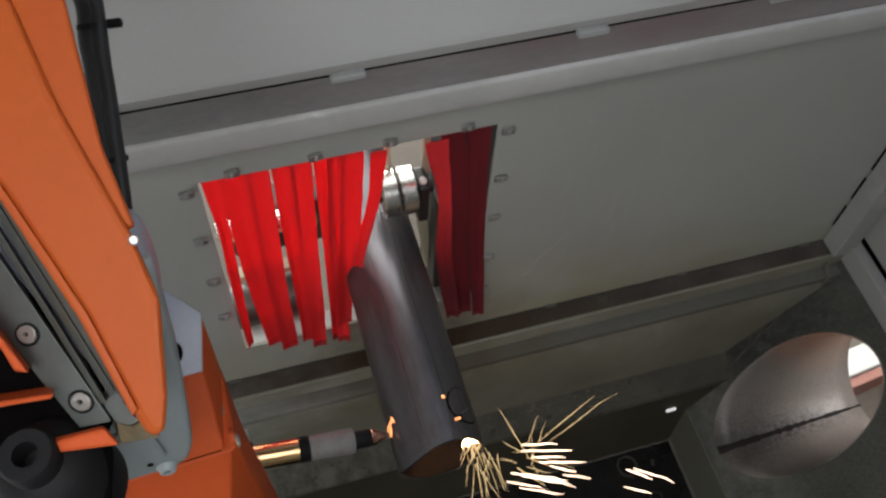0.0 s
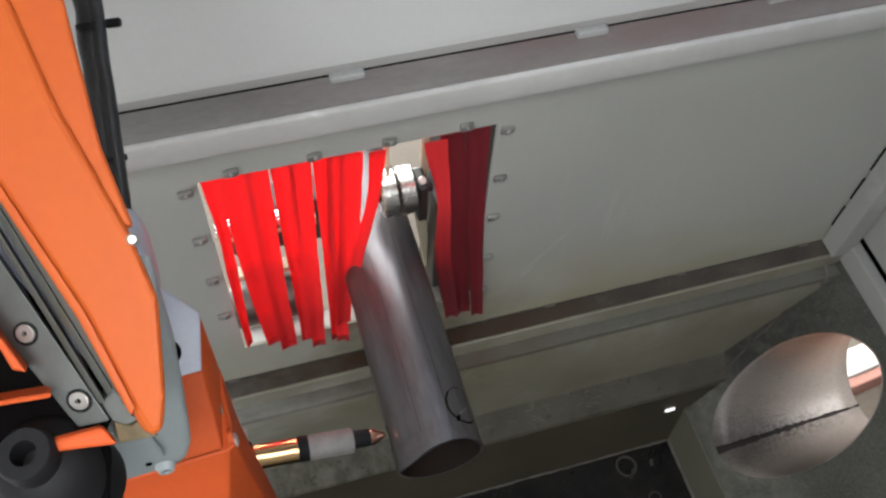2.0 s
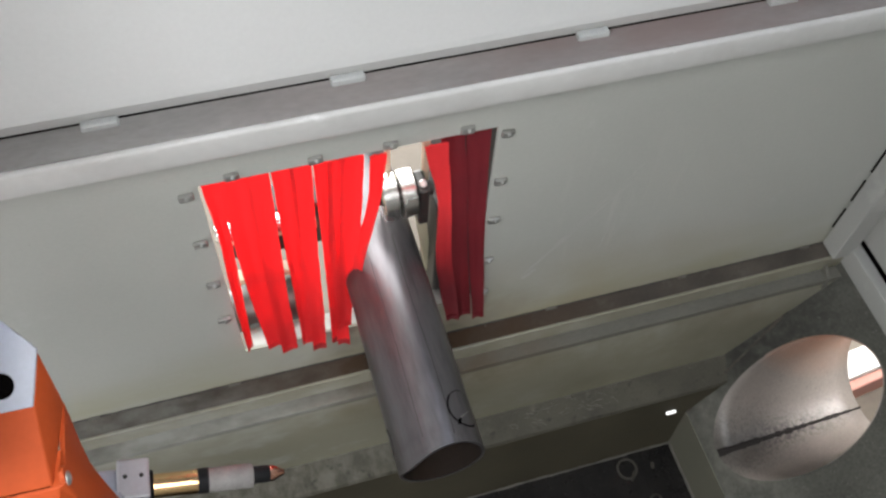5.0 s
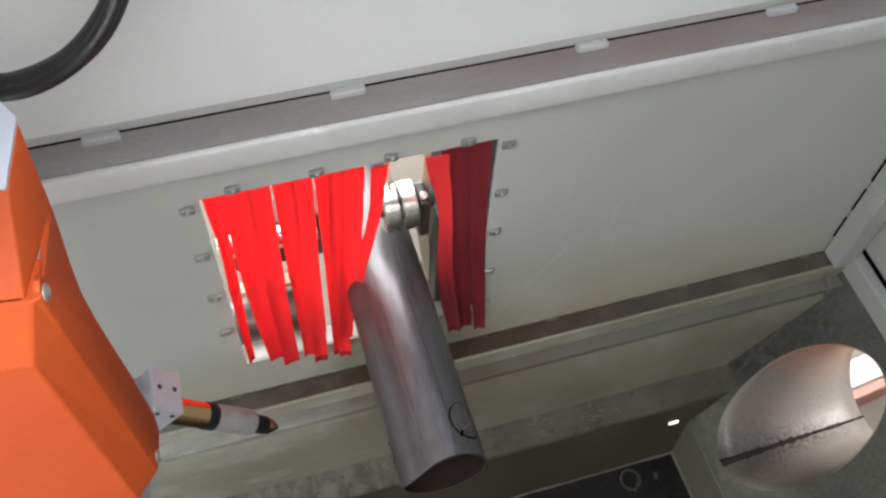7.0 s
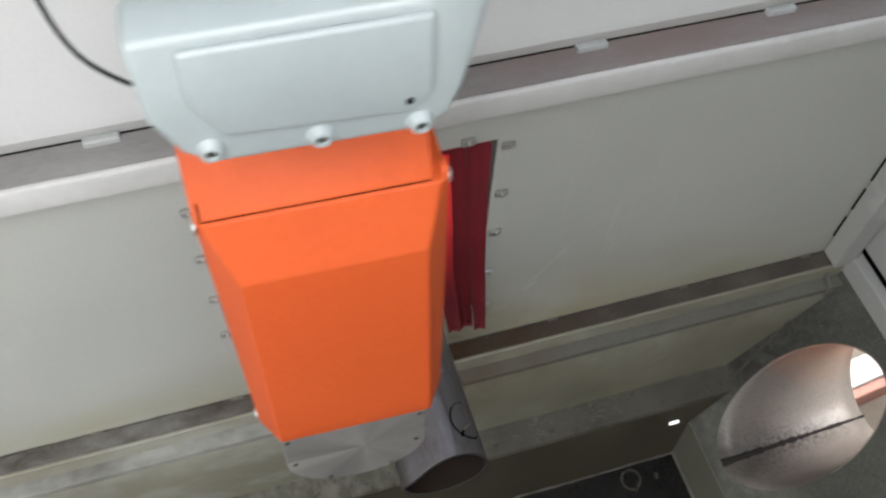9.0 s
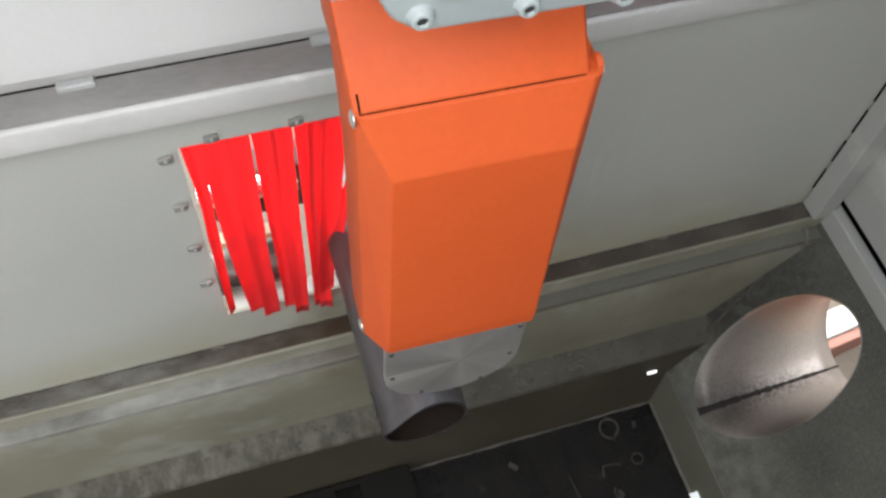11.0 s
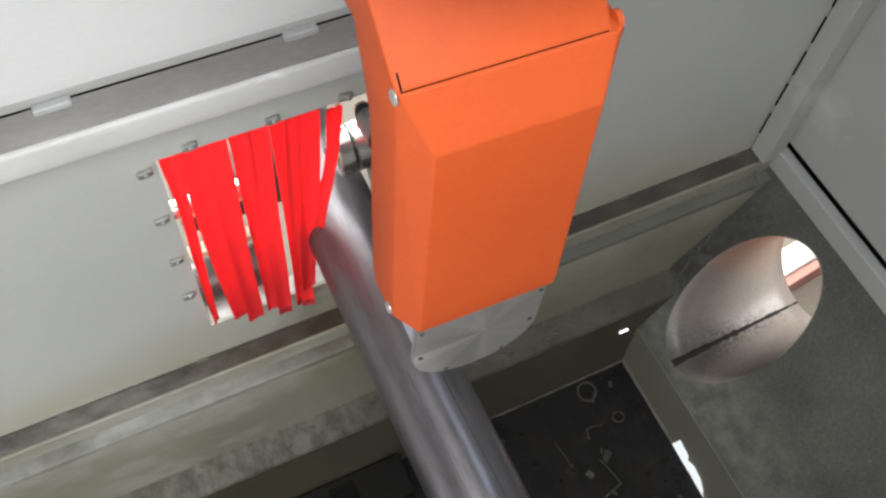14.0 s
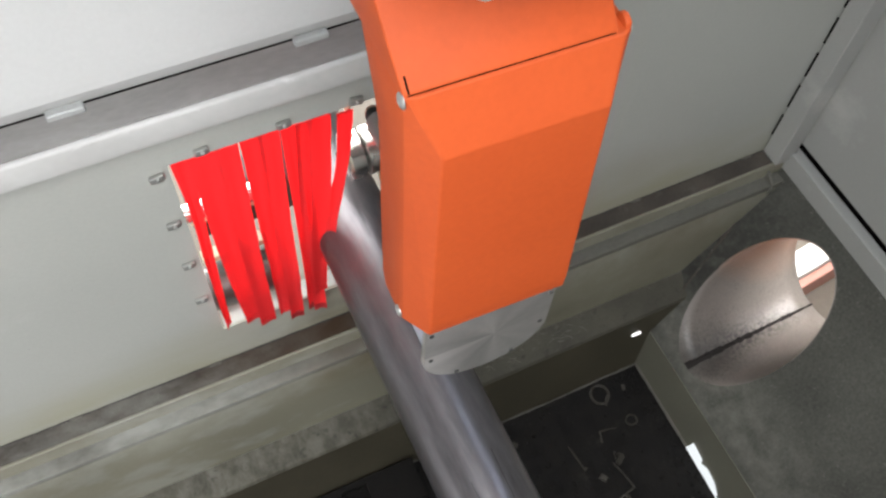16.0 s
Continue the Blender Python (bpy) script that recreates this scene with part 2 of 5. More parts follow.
dust_tint_over(PANEL_LOW, (0.5, -0.087, 0.68), (2.5, 1, 0.12), (0.36, 0.355, 0.31), 0.6, 9.0, 0.35, 0.65)
dust_tint_over(PANEL_LOW, (0.42, -0.087, 0.66), (0.45, 1, 0.14), (0.13, 0.10, 0.055), 0.8, 6.0, 0.25, 0.6)
dust_tint_over(PANEL_LOW, (1.2, -0.087, 0.45), (0.9, 1, 0.5), (0.11, 0.095, 0.06), 0.6, 5.0, 0.35, 0.7)
dust_tint_over(SLOPE, (1.3, -0.1, 0.25), (0.8, 0.22, 0.8), (0.025, 0.024, 0.021), 0.85, 30.0, 0.35, 0.6)
dust_tint_over(SLOPE, (1.3, -0.45, 0.25), (0.12, 0.7, 0.2), (0.19, 0.185, 0.16), 0.6, 12.0, 0.35, 0.65)
dust_tint_over(RAIL_TOP, (0.9, -0.03, 1.72), (0.9, 1, 1), (0.17, 0.12, 0.11), 0.8, 5.0, 0.3, 0.65, (0.6, 2, 1))
dust_tint_over(RAIL, (0.5, -0.06, 1.715), (4.0, 0.03, 0.008), (0.72, 0.71, 0.70), 0.6, 30.0, 0.58, 0.68, (0.5, 1, 1))
ORANGE = mat("orange_robot_paint", (0.49, 0.080, 0.0185), 0.58, colour2=(0.41, 0.064, 0.0145), scale=5, amount=0.8, fine=120, fine_amt=0.10, bump=0.04, coat=0.0)
ORANGE_ARM = mat("orange_arm_paint", (0.43, 0.085, 0.0125), 0.55, colour2=(0.33, 0.060, 0.009), scale=4, amount=0.8, fine=110, fine_amt=0.08, bump=0.03, coat=0.0)
dust_tint_over(ORANGE, (0, 0.0, 0.07), (0.25, 0.2, 0.11), (0.27, 0.045, 0.014), 0.55, 13.0, 0.48, 0.72)
dust_tint_over(ORANGE, (0, 0.0, -0.2), (0.4, 0.3, 0.4), (0.42, 0.060, 0.014), 0.5, 8.0, 0.45, 0.75, (1, 1, 0.5))
dust_tint_over(ORANGE_ARM, (-0.12, 0.25, 0), (0.6, 0.6, 0.3), (0.36, 0.06, 0.015), 0.5, 14.0, 0.46, 0.72, (1.6, 0.8, 1))
GREY_CAST = mat("grey_green_casting", (0.29, 0.325, 0.325), 0.5, colour2=(0.245, 0.275, 0.28), scale=6, fine=160, fine_amt=0.06, bump=0.05)
GREY_BLUE = mat("grey_blue_casting", (0.42, 0.44, 0.51), 0.45, colour2=(0.37, 0.39, 0.455), scale=7, fine=170, fine_amt=0.08, bump=0.06)
# aluminium grey taken down: the shade on the arm's flank is in the colour
ALU_PLATE = mat("shaded_aluminium_plate", (0.165, 0.178, 0.170), 0.55, 0.4, colour2=(0.11, 0.118, 0.112), scale=14, fine=160, fine_amt=0.14, bump=0.08)
STEEL = mat("bright_steel", (0.66, 0.65, 0.62), 0.25, 1.0, colour2=(0.55, 0.54, 0.52), scale=10, fine=180, fine_amt=0.1, bump=0.05)
DRUM = mat("dull_drum_steel", (0.16, 0.155, 0.15), 0.4, 0.8, colour2=(0.08, 0.078, 0.075), scale=12, fine=150, bump=0.08)
MOUNT = mat("pale_machined_aluminium", (0.56, 0.55, 0.58), 0.5, 0.35, colour2=(0.48, 0.47, 0.50), scale=16, fine=150, fine_amt=0.1, bump=0.05)
END_ALU = mat("radially_milled_aluminium", (0.52, 0.50, 0.47), 0.38, 0.72, colour2=(0.40, 0.39, 0.37), scale=11, amount=0.9, fine=120, fine_amt=0.1, bump=0.05, stain=(0.55, 0.50, 0.47), stain_scale=9, stain_cut=0.55)


def milled(m, centre):
    """Paint the fan-shaped sheen of a face-milled plate into its colour, round a centre."""
    nt = m.node_tree
    n, lk = nt.nodes, nt.links
    b = n["Principled BSDF"]
    old = b.inputs["Base Color"].links[0].from_socket
    tc = n.new("ShaderNodeTexCoord")
    sep = n.new("ShaderNodeSeparateXYZ")
    mp = n.new("ShaderNodeMapping")
    mp.vector_type = 'TEXTURE'
    mp.inputs["Location"].default_value = centre
    lk.new(tc.outputs["Object"], mp.inputs[0])
    lk.new(mp.outputs[0], sep.inputs[0])
    at = n.new("ShaderNodeMath")
    at.operation = 'ARCTAN2'
    lk.new(sep.outputs["Z"], at.inputs[0])
    lk.new(sep.outputs["X"], at.inputs[1])
    cb = n.new("ShaderNodeCombineXYZ")
    lk.new(at.outputs[0], cb.inputs["X"])
    ns = n.new("ShaderNodeTexNoise")
    ns.inputs["Scale"].default_value = 0.8
    ns.inputs["Detail"].default_value = 2
    lk.new(cb.outputs[0], ns.inputs["Vector"])
    r = n.new("ShaderNodeMapRange")
    r.inputs[1].default_value, r.inputs[2].default_value = 0.35, 0.65
    r.inputs[3].default_value, r.inputs[4].default_value = 0.68, 1.2
    lk.new(ns.outputs["Fac"], r.inputs[0])
    mx = n.new("ShaderNodeMix")
    mx.data_type = 'RGBA'
    mx.blend_type = 'MULTIPLY'
    mx.inputs[0].default_value = 1.0
    lk.new(old, mx.inputs[6])
    lk.new(r.outputs[0], mx.inputs[7])
    lk.new(mx.outputs[2], b.inputs["Base Color"])


milled(END_ALU, (0.01, 0, -0.49))
ZINC = mat("zinc_bolt", (0.50, 0.50, 0.48), 0.48, 0.9, scale=30, fine=250, bump=0.06)
COPPER = mat("copper_nozzle", (0.80, 0.42, 0.30), 0.25, 1.0, scale=30, fine=250, fine_amt=0.2, bump=0.05)
BRASS = mat("brass_sleeve", (0.78, 0.53, 0.27), 0.22, 1.0, colour2=(0.70, 0.44, 0.22), scale=12, fine=160, fine_amt=0.1, bump=0.03)
TORCH_GREY = mat("torch_grey_sleeve", (0.235, 0.222, 0.215), 0.55, colour2=(0.16, 0.150, 0.147), scale=25, fine=180, fine_amt=0.2, bump=0.12)
BLACK = mat("black_plastic", (0.009, 0.009, 0.010), 0.6, scale=12, fine=140, bump=0.1)
RUBBER = mat("black_hose_sleeve", (0.020, 0.020, 0.022), 0.42, colour2=(0.012, 0.012, 0.013), scale=16, fine=260, fine_amt=0.3, bump=0.35)
DARK = mat("dark_rail_steel", (0.055, 0.055, 0.052), 0.45, 0.5, colour2=(0.035, 0.035, 0.034), scale=10, fine=120, bump=0.1)
GUIDE = mat("oily_guide_steel", (0.105, 0.108, 0.098), 0.42, 0.4, colour2=(0.060, 0.060, 0.052), scale=9, fine=120, fine_amt=0.2, bump=0.1, stretch=(1, 0.4, 1), stain=(0.10, 0.075, 0.04), stain_scale=14, stain_cut=0.6)
OILED = mat("oiled_brown_metal", (0.21, 0.165, 0.095), 0.45, 0.3, colour2=(0.10, 0.08, 0.05), scale=40, fine=200, fine_amt=0.25, bump=0.1)
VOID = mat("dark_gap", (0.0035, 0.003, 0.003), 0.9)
WELD_GREY = mat("grey_weld", (0.13, 0.122, 0.105), 0.6, scale=40, fine=200, bump=0.3)
WELD = mat("weld_tab_paint", (0.40, 0.41, 0.40), 0.45, scale=20, fine=160, bump=0.1)
CREAM = mat("cream_machine_paint", (0.56, 0.52, 0.38), 0.45, colour2=(0.50, 0.46, 0.33), scale=6, fine=120, fine_amt=0.1)
HALL = mat("hall_plaster", (0.34, 0.34, 0.33), 0.8, scale=2, fine=60, bump=0.1)
HALL_FLOOR = mat("hall_concrete", (0.17, 0.145, 0.12), 0.8, colour2=(0.10, 0.085, 0.07), scale=1.5, fine=50, bump=0.15)
HALL_WHITE = mat("white_bench_paint", (0.78, 0.78, 0.76), 0.5, scale=3, fine=80)
PINKISH = mat("red_primer", (0.45, 0.22, 0.18), 0.6, scale=8, fine=100)
CUT_EDGE = mat("torch_cut_edge", (0.02, 0.018, 0.018), 0.7, fine=200, bump=0.3)


def red_webbing(name, c1, c2, glow_c, through_amt):
    m = mat(name, c1, 0.75, colour2=c2, scale=5, fine=160, fine_amt=0.06, bump=0.0)
    nt = m.node_tree
    n, lk = nt.nodes, nt.links
    b = n["Principled BSDF"]
    tc = n.new("ShaderNodeTexCoord")
    w = n.new("ShaderNodeTexWave")
    w.bands_direction = 'X'
    w.inputs["Scale"].default_value = 130
    w.inputs["Distortion"].default_value = 0.6
    lk.new(tc.outputs["Object"], w.inputs["Vector"])
    bp = n.new("ShaderNodeBump")
    bp.inputs["Strength"].default_value = 0.25
    bp.inputs["Distance"].default_value = 0.002
    lk.new(w.outputs["Fac"], bp.inputs["Height"])
    lk.new(bp.outputs[0], b.inputs["Normal"])
    tr = n.new("ShaderNodeBsdfTranslucent")
    tr.inputs["Color"].default_value = (*glow_c, 1)
    mx = n.new("ShaderNodeMixShader")
    mx.inputs[0].default_value = through_amt
    lk.new(b.outputs[0], mx.inputs[1])
    lk.new(tr.outputs[0], mx.inputs[2])
    lk.new(mx.outputs[0], n["Material Output"].inputs["Surface"])
    return m


RED = red_webbing("red_webbing", (0.80, 0.030, 0.036), (0.70, 0.024, 0.030), (0.95, 0.055, 0.06), 0.42)

def darkened_down(m):
    """Darken a webbing towards its lower end."""
    nt = m.node_tree
    n, lk = nt.nodes, nt.links
    b = n["Principled BSDF"]
    old = b.inputs["Base Color"].links[0].from_socket
    tc = n.new("ShaderNodeTexCoord")
    sep = n.new("ShaderNodeSeparateXYZ")
    lk.new(tc.outputs["Object"], sep.inputs[0])
    ns = n.new("ShaderNodeTexNoise")
    ns.inputs["Scale"].default_value = 9
    lk.new(tc.outputs["Object"], ns.inputs["Vector"])
    ad = n.new("ShaderNodeMath")
    ad.operation = 'MULTIPLY_ADD'
    ad.inputs[1].default_value = 0.25
    lk.new(ns.outputs["Fac"], ad.inputs[0])
    lk.new(sep.outputs["Z"], ad.inputs[2])
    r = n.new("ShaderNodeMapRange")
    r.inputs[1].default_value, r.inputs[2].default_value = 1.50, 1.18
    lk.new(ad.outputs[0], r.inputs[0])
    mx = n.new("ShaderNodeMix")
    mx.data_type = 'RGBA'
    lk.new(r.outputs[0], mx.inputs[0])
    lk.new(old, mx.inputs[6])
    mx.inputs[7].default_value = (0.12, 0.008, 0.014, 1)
    lk.new(mx.outputs[2], b.inputs["Base Color"])
    return m


RED_TO_DARK = darkened_down(red_webbing("half_dark_webbing", (0.80, 0.030, 0.036), (0.70, 0.024, 0.030), (0.8, 0.03, 0.035), 0.15))
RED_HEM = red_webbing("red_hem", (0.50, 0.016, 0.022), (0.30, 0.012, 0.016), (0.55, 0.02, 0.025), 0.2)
# darker copy of the red: the missing back light is put into the colour
RED_DARK = red_webbing("shaded_red_webbing", (0.20, 0.008, 0.016), (0.11, 0.005, 0.010), (0.40, 0.013, 0.018), 0.15)


PIPE = mat("pipe_mill_scale", (0.180, 0.172, 0.182), 0.34, 0.80, colour2=(0.118, 0.111, 0.118), scale=11, amount=0.9, fine=140, fine_amt=0.30, bump=0.06, rough_var=0.12, stretch=(1, 0.16, 1), stain=(0.07, 0.066, 0.072), stain_scale=20, stain_cut=0.60)
dust_tint_over(PIPE, (0.0, 0.02, 0.0), (0.12, 0.05, 0.12), (0.025, 0.02, 0.019), 0.6, 24.0, 0.42, 0.62)
dust_tint_over(PIPE, (0.0, 0.35, 0.0), (0.3, 0.6, 0.3), (0.075, 0.070, 0.068), 0.5, 38.0, 0.52, 0.68, (1, 0.15, 1))

def brushed_round(m, amount):
    """Fine rolling marks round the pipe, which stretch its sheen lengthwise."""
    n = m.node_tree.nodes
    tan = n.new("ShaderNodeTangent")
    tan.direction_type = 'RADIAL'
    tan.axis = 'Y'
    b = n["Principled BSDF"]
    b.inputs["Anisotropic"].default_value = amount
    b.inputs["Anisotropic Rotation"].default_value = 0.25
    m.node_tree.links.new(tan.outputs[0], b.inputs["Tangent"])


brushed_round(PIPE, 0.6)
# bore colour taken to near black for the shade inside the pipe
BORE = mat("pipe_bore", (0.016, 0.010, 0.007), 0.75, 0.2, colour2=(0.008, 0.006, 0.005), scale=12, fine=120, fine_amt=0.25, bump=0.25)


SCUFF_STEEL = mat("bare_slag_steel", (0.30, 0.29, 0.28), 0.5, 0.4, fine=200, fine_amt=0.3)
VOID.node_tree.nodes["Principled BSDF"].inputs["Specular IOR Level"].default_value = 0.0
for m in (SLAG, SUMP, BORE, BLACK, SCRAP, LEDGE, SCRATCHED, SLOPE, FACE_LOW, DUCT_SOOT):
    m.node_tree.nodes["Principled BSDF"].inputs["Specular IOR Level"].default_value = 0.18
for m in (ORANGE, ORANGE_ARM):
    m.node_tree.nodes["Principled BSDF"].inputs["Specular IOR Level"].default_value = 0.2


# ---------------------------------------------------------------- mesh tools
def finish(name, bm, material, parent=None, label="", smooth=False):
    bmesh.ops.recalc_face_normals(bm, faces=bm.faces)
    me = bpy.data.meshes.new(name)
    bm.to_mesh(me)
    bm.free()
    for m in (material if isinstance(material, (list, tuple)) else [material]):
        me.materials.append(m)
    if smooth:
        for p in me.polygons:
            p.use_smooth = True
        me.set_sharp_from_angle(angle=radians(35))
    ob = new(name, me)
    if parent:
        ob.parent = parent
    if label:
        ob["label"] = label
    return ob


def part(name, bm, material, parent, label="", smooth=False):
    return finish(name, bm, material, parent, label, smooth)


def thing(name, label, category, at=(0, 0, 0), group=""):
    e = new(name)
    e.location = at
    return tagged(e, label, category, group)


def struct(name, bm, material, label="", category="", smooth=False):
    return tagged(finish(name, bm, material, None, "", smooth), label, category, kind="structure")


def box(bm, x0, x1, y0, y1, z0, z1, bevel=0.0, seg=2):
    vs = [bm.verts.new((x, y, z)) for x in (x0, x1) for y in (y0, y1) for z in (z0, z1)]
    fs = [bm.faces.new([vs[i] for i in f]) for f in
          ((0, 1, 3, 2), (4, 6, 7, 5), (0, 4, 5, 1), (2, 3, 7, 6), (0, 2, 6, 4), (1, 5, 7, 3))]
    if bevel:
        es = list({e for f in fs for e in f.edges})
        bmesh.ops.bevel(bm, geom=es, offset=bevel, segments=seg, affect='EDGES', profile=0.5)
    return bm


def prism(bm, pts, axis, a, b, bevel=0.0, seg=2):
    """Extrude a polygon of (u, v) along an axis. x: (y, z); y: (x, z); z: (x, y)."""
    def at(u, v, w):
        return {"x": (w, u, v), "y": (u, w, v), "z": (u, v, w)}[axis]
    lo = [bm.verts.new(at(u, v, a)) for u, v in pts]
    hi = [bm.verts.new(at(u, v, b)) for u, v in pts]
    k = len(pts)
    fs = [bm.faces.new(lo), bm.faces.new(hi)]
    fs += [bm.faces.new((lo[i], lo[(i + 1) % k], hi[(i + 1) % k], hi[i])) for i in range(k)]
    if bevel:
        bmesh.ops.recalc_face_normals(bm, faces=fs)
        es = list({e for f in fs for e in f.edges})
        bmesh.ops.bevel(bm, geom=es, offset=bevel, segments=seg, affect='EDGES', profile=0.5)
    return bm


def lathe(bm, profile, origin=(0, 0, 0), axis=(1, 0, 0), seg=32, closed=False):
    """Turn (s, r) pairs round an axis."""
    ax = Vector(axis).normalized()
    e1 = ax.orthogonal().normalized()
    e2 = ax.cross(e1)
    o = Vector(origin)
    rings = []
    for s, r in profile:
        if r < 1e-5:
            rings.append([bm.verts.new(o + ax * s)])
        else:
            rings.append([bm.verts.new(o + ax * s + r * (math.cos(2 * math.pi * k / seg) * e1 + math.sin(2 * math.pi * k / seg) * e2)) for k in range(seg)])
    if closed:
        rings.append(rings[0])
    for r0, r1 in zip(rings, rings[1:]):
        for k in range(seg):
            j = (k + 1) % seg
            if len(r0) == 1 and len(r1) == 1:
                continue
            if len(r0) == 1:
                bm.faces.new((r0[0], r1[j], r1[k]))
            elif len(r1) == 1:
                bm.faces.new((r0[k], r0[j], r1[0]))
            else:
                bm.faces.new((r0[k], r0[j], r1[j], r1[k]))
    return bm


def rod(bm, p0, p1, r, seg=20):
    v = Vector(p1) - Vector(p0)
    c = min(r * 0.15, 0.003)
    return lathe(bm, [(0, 0), (0, r - c), (c, r), (v.length - c, r), (v.length, r - c), (v.length, 0)], p0, v, seg)


def sweep(bm, pts, r, seg=14, wobble=0.0):
    """A round tube along points."""
    pts = [Vector(p) for p in pts]
    up = Vector((0.13, 0.21, 0.97))
    rings = []
    for i, p in enumerate(pts):
        d = (pts[min(i + 1, len(pts) - 1)] - pts[max(i - 1, 0)]).normalized()
        e1 = d.cross(up).normalized()
        e2 = d.cross(e1)
        rr = r * (1 + wobble * noise.noise(p * 30))
        rings.append([bm.verts.new(p + rr * (math.cos(2 * math.pi * k / seg) * e1 + math.sin(2 * math.pi * k / seg) * e2)) for k in range(seg)])
    for a, b in zip(rings, rings[1:]):
        for k in range(seg):
            bm.faces.new((a[k], a[(k + 1) % seg], b[(k + 1) % seg], b[k]))
    bm.faces.new(rings[0])
    bm.faces.new(rings[-1])
    return bm


def curve_points(ctrl, n=24):
    """Catmull-Rom through control points."""
    c = [Vector(p) for p in ctrl]
    c = [2 * c[0] - c[1]] + c + [2 * c[-1] - c[-2]]
    out = []
    for i in range(1, len(c) - 2):
        for k in range(n):
            t = k / n
            a, b, d, e = c[i - 1], c[i], c[i + 1], c[i + 2]
            out.append(0.5 * ((2 * b) + (d - a) * t + (2 * a - 5 * b + 4 * d - e) * t * t + (3 * b - a - 3 * d + e) * t ** 3))
    out.append(c[-2])
    return out


B = bmesh.new


# ---------------------------------------------------------------- cabin structure
XL, XR = -1.3, 1.66            # cabin inside, left and right
OX0, OX1, OZ0, OZ1 = 0.011, 0.553, 0.912, 1.533   # opening for the pipe
bm = B()
box(bm, XL, OX0, 0, 0.006, 0.66, 1.70)
box(bm, OX1, XR + 0.05, 0, 0.006, 0.66, 1.70)
box(bm, OX0, OX1, 0, 0.006, 0.66, OZ0)
box(bm, OX0, OX1, 0, 0.006, OZ1, 1.70)
struct("wall_back", bm, PAINT_WALL, "grey painted sheet steel back wall with a rectangular opening", "wall")

bm = B()
box(bm, XL, XR - 0.02, -0.06, -0.002, 1.663, 1.719, 0.007, 3)
struct("rail_top", bm, RAIL, "grey painted square steel tube rail", "rail", True)
bm = B()
box(bm, XL, XR - 0.02, -0.052, 0.0095, 1.7195, 1.722)
struct("rail_top_dust", bm, RAIL_TOP, "dark brownish grime on top of the rail", "grime")

# upright lip and leaning upper panel with a narrow gap below
bm = B()
prism(bm, [(0.0125, 1.7238), (0.002, 1.752), (0.004, 1.764), (0.165, 2.40), (0.448, 3.4), (0.478, 3.4), (0.19, 2.4), (0.036, 1.75), (0.036, 1.7238)], "x", XL, XR)
struct("wall_upper", bm, PAINT_UP, "light grey painted steel panel leaning back above the rail", "wall")
bm = B()
box(bm, XL, XR, 0.0130, 0.034, 1.69, 1.7232)
struct("gap_backing", bm, VOID, "dark gap under the leaning panel", "gap")

# stepped ledges below the opening
bm = B()
box(bm, XL, XR + 0.05, -0.046, -0.001, 0.757, 0.765)
box(bm, XL, XR + 0.05, -0.040, -0.001, 0.72, 0.757)
struct("ledge_upper", bm, LEDGE, "dusty dark steel ledge along the back wall", "ledge")
bm = B()
box(bm, XL, XR + 0.05, -0.054, -0.046, 0.712, 0.767, 0.0032, 3)
struct("ledge_lip", bm, PANEL_LOW, "pale painted lip of the steel ledge", "ledge")
bm = B()
box(bm, XL, XR + 0.05, -0.088, -0.001, 0.69, 0.713, 0.002, 2)
struct("ledge_middle", bm, LEDGE_MID, "dusty second step of the steel ledge", "ledge")
bm = B()
box(bm, XL, XR + 0.05, -0.087, -0.080, 0.34, 0.69)
struct("wall_lower", bm, PANEL_LOW, "olive grey stained lower steel panel", "wall")
bm = B()
prism(bm, [(-0.080, 0.362), (-0.087, 0.362), (-0.160, 0.336), (-0.165, 0.326), (-0.160, 0.318), (-0.080, 0.34)], "x", XL, 1.36)
struct("ledge_lower", bm, SCRATCHED, "scratched and dusty sloping steel ledge", "ledge")
bm = B()
prism(bm, [(-0.158, 0.320), (-0.163, 0.320), (-0.184, -0.06), (-0.178, -0.06)], "x", XL, 1.36)
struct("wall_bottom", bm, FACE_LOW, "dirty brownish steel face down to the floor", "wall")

# hopper slope on the right with the duct opening
SA, SB = Vector((1.604, 0, 0.731)), Vector((1.243, 0, 0.190))
SU = (SA - SB).normalized()
SN = Vector((-SU.z, 0, SU.x))
HU, HY, RU, RY = 0.3155, -0.328, 0.279, 0.170


def on_slope(u, y, off=0.0):
    return SB + SU * u + Vector((0, y, 0)) + SN * off


bm = B()
N = 72
ulen = (SA - SB).length
y0, y1 = -2.6, 0.0
for off in (0.0, -0.006):
    inner, outer = [], []
    for k in range(N):
        a = 2 * math.pi * k / N
        c, s = math.cos(a), math.sin(a)
        inner.append(bm.verts.new(on_slope(HU + RU * c, HY + RY * s, off)))
        ts = []
        if abs(c) > 1e-6:
            ts.append(((ulen if c > 0 else 0) - HU) / c)
        if abs(s) > 1e-6:
            ts.append(((y1 if s > 0 else y0) - HY) / s)
        t = min(ts)
        outer.append(bm.verts.new(on_slope(HU + t * c, HY + t * s, off)))
    for k in range(N):
        j = (k + 1) % N
        bm.faces.new((inner[k], inner[j], outer[j], outer[k]))
slope = struct("hopper_slope", bm, SLOPE, "dusty grey sloping steel plate with a round duct opening", "hopper")
bm = B()
prism(bm, [(1.240, 0.189), (1.245, 0.189), (1.240, -0.06), (1.234, -0.06)], "y", -2.6, -0.10)
struct("hopper_face", bm, SLOPE_FACE, "olive grey upright steel face under the slope", "hopper")

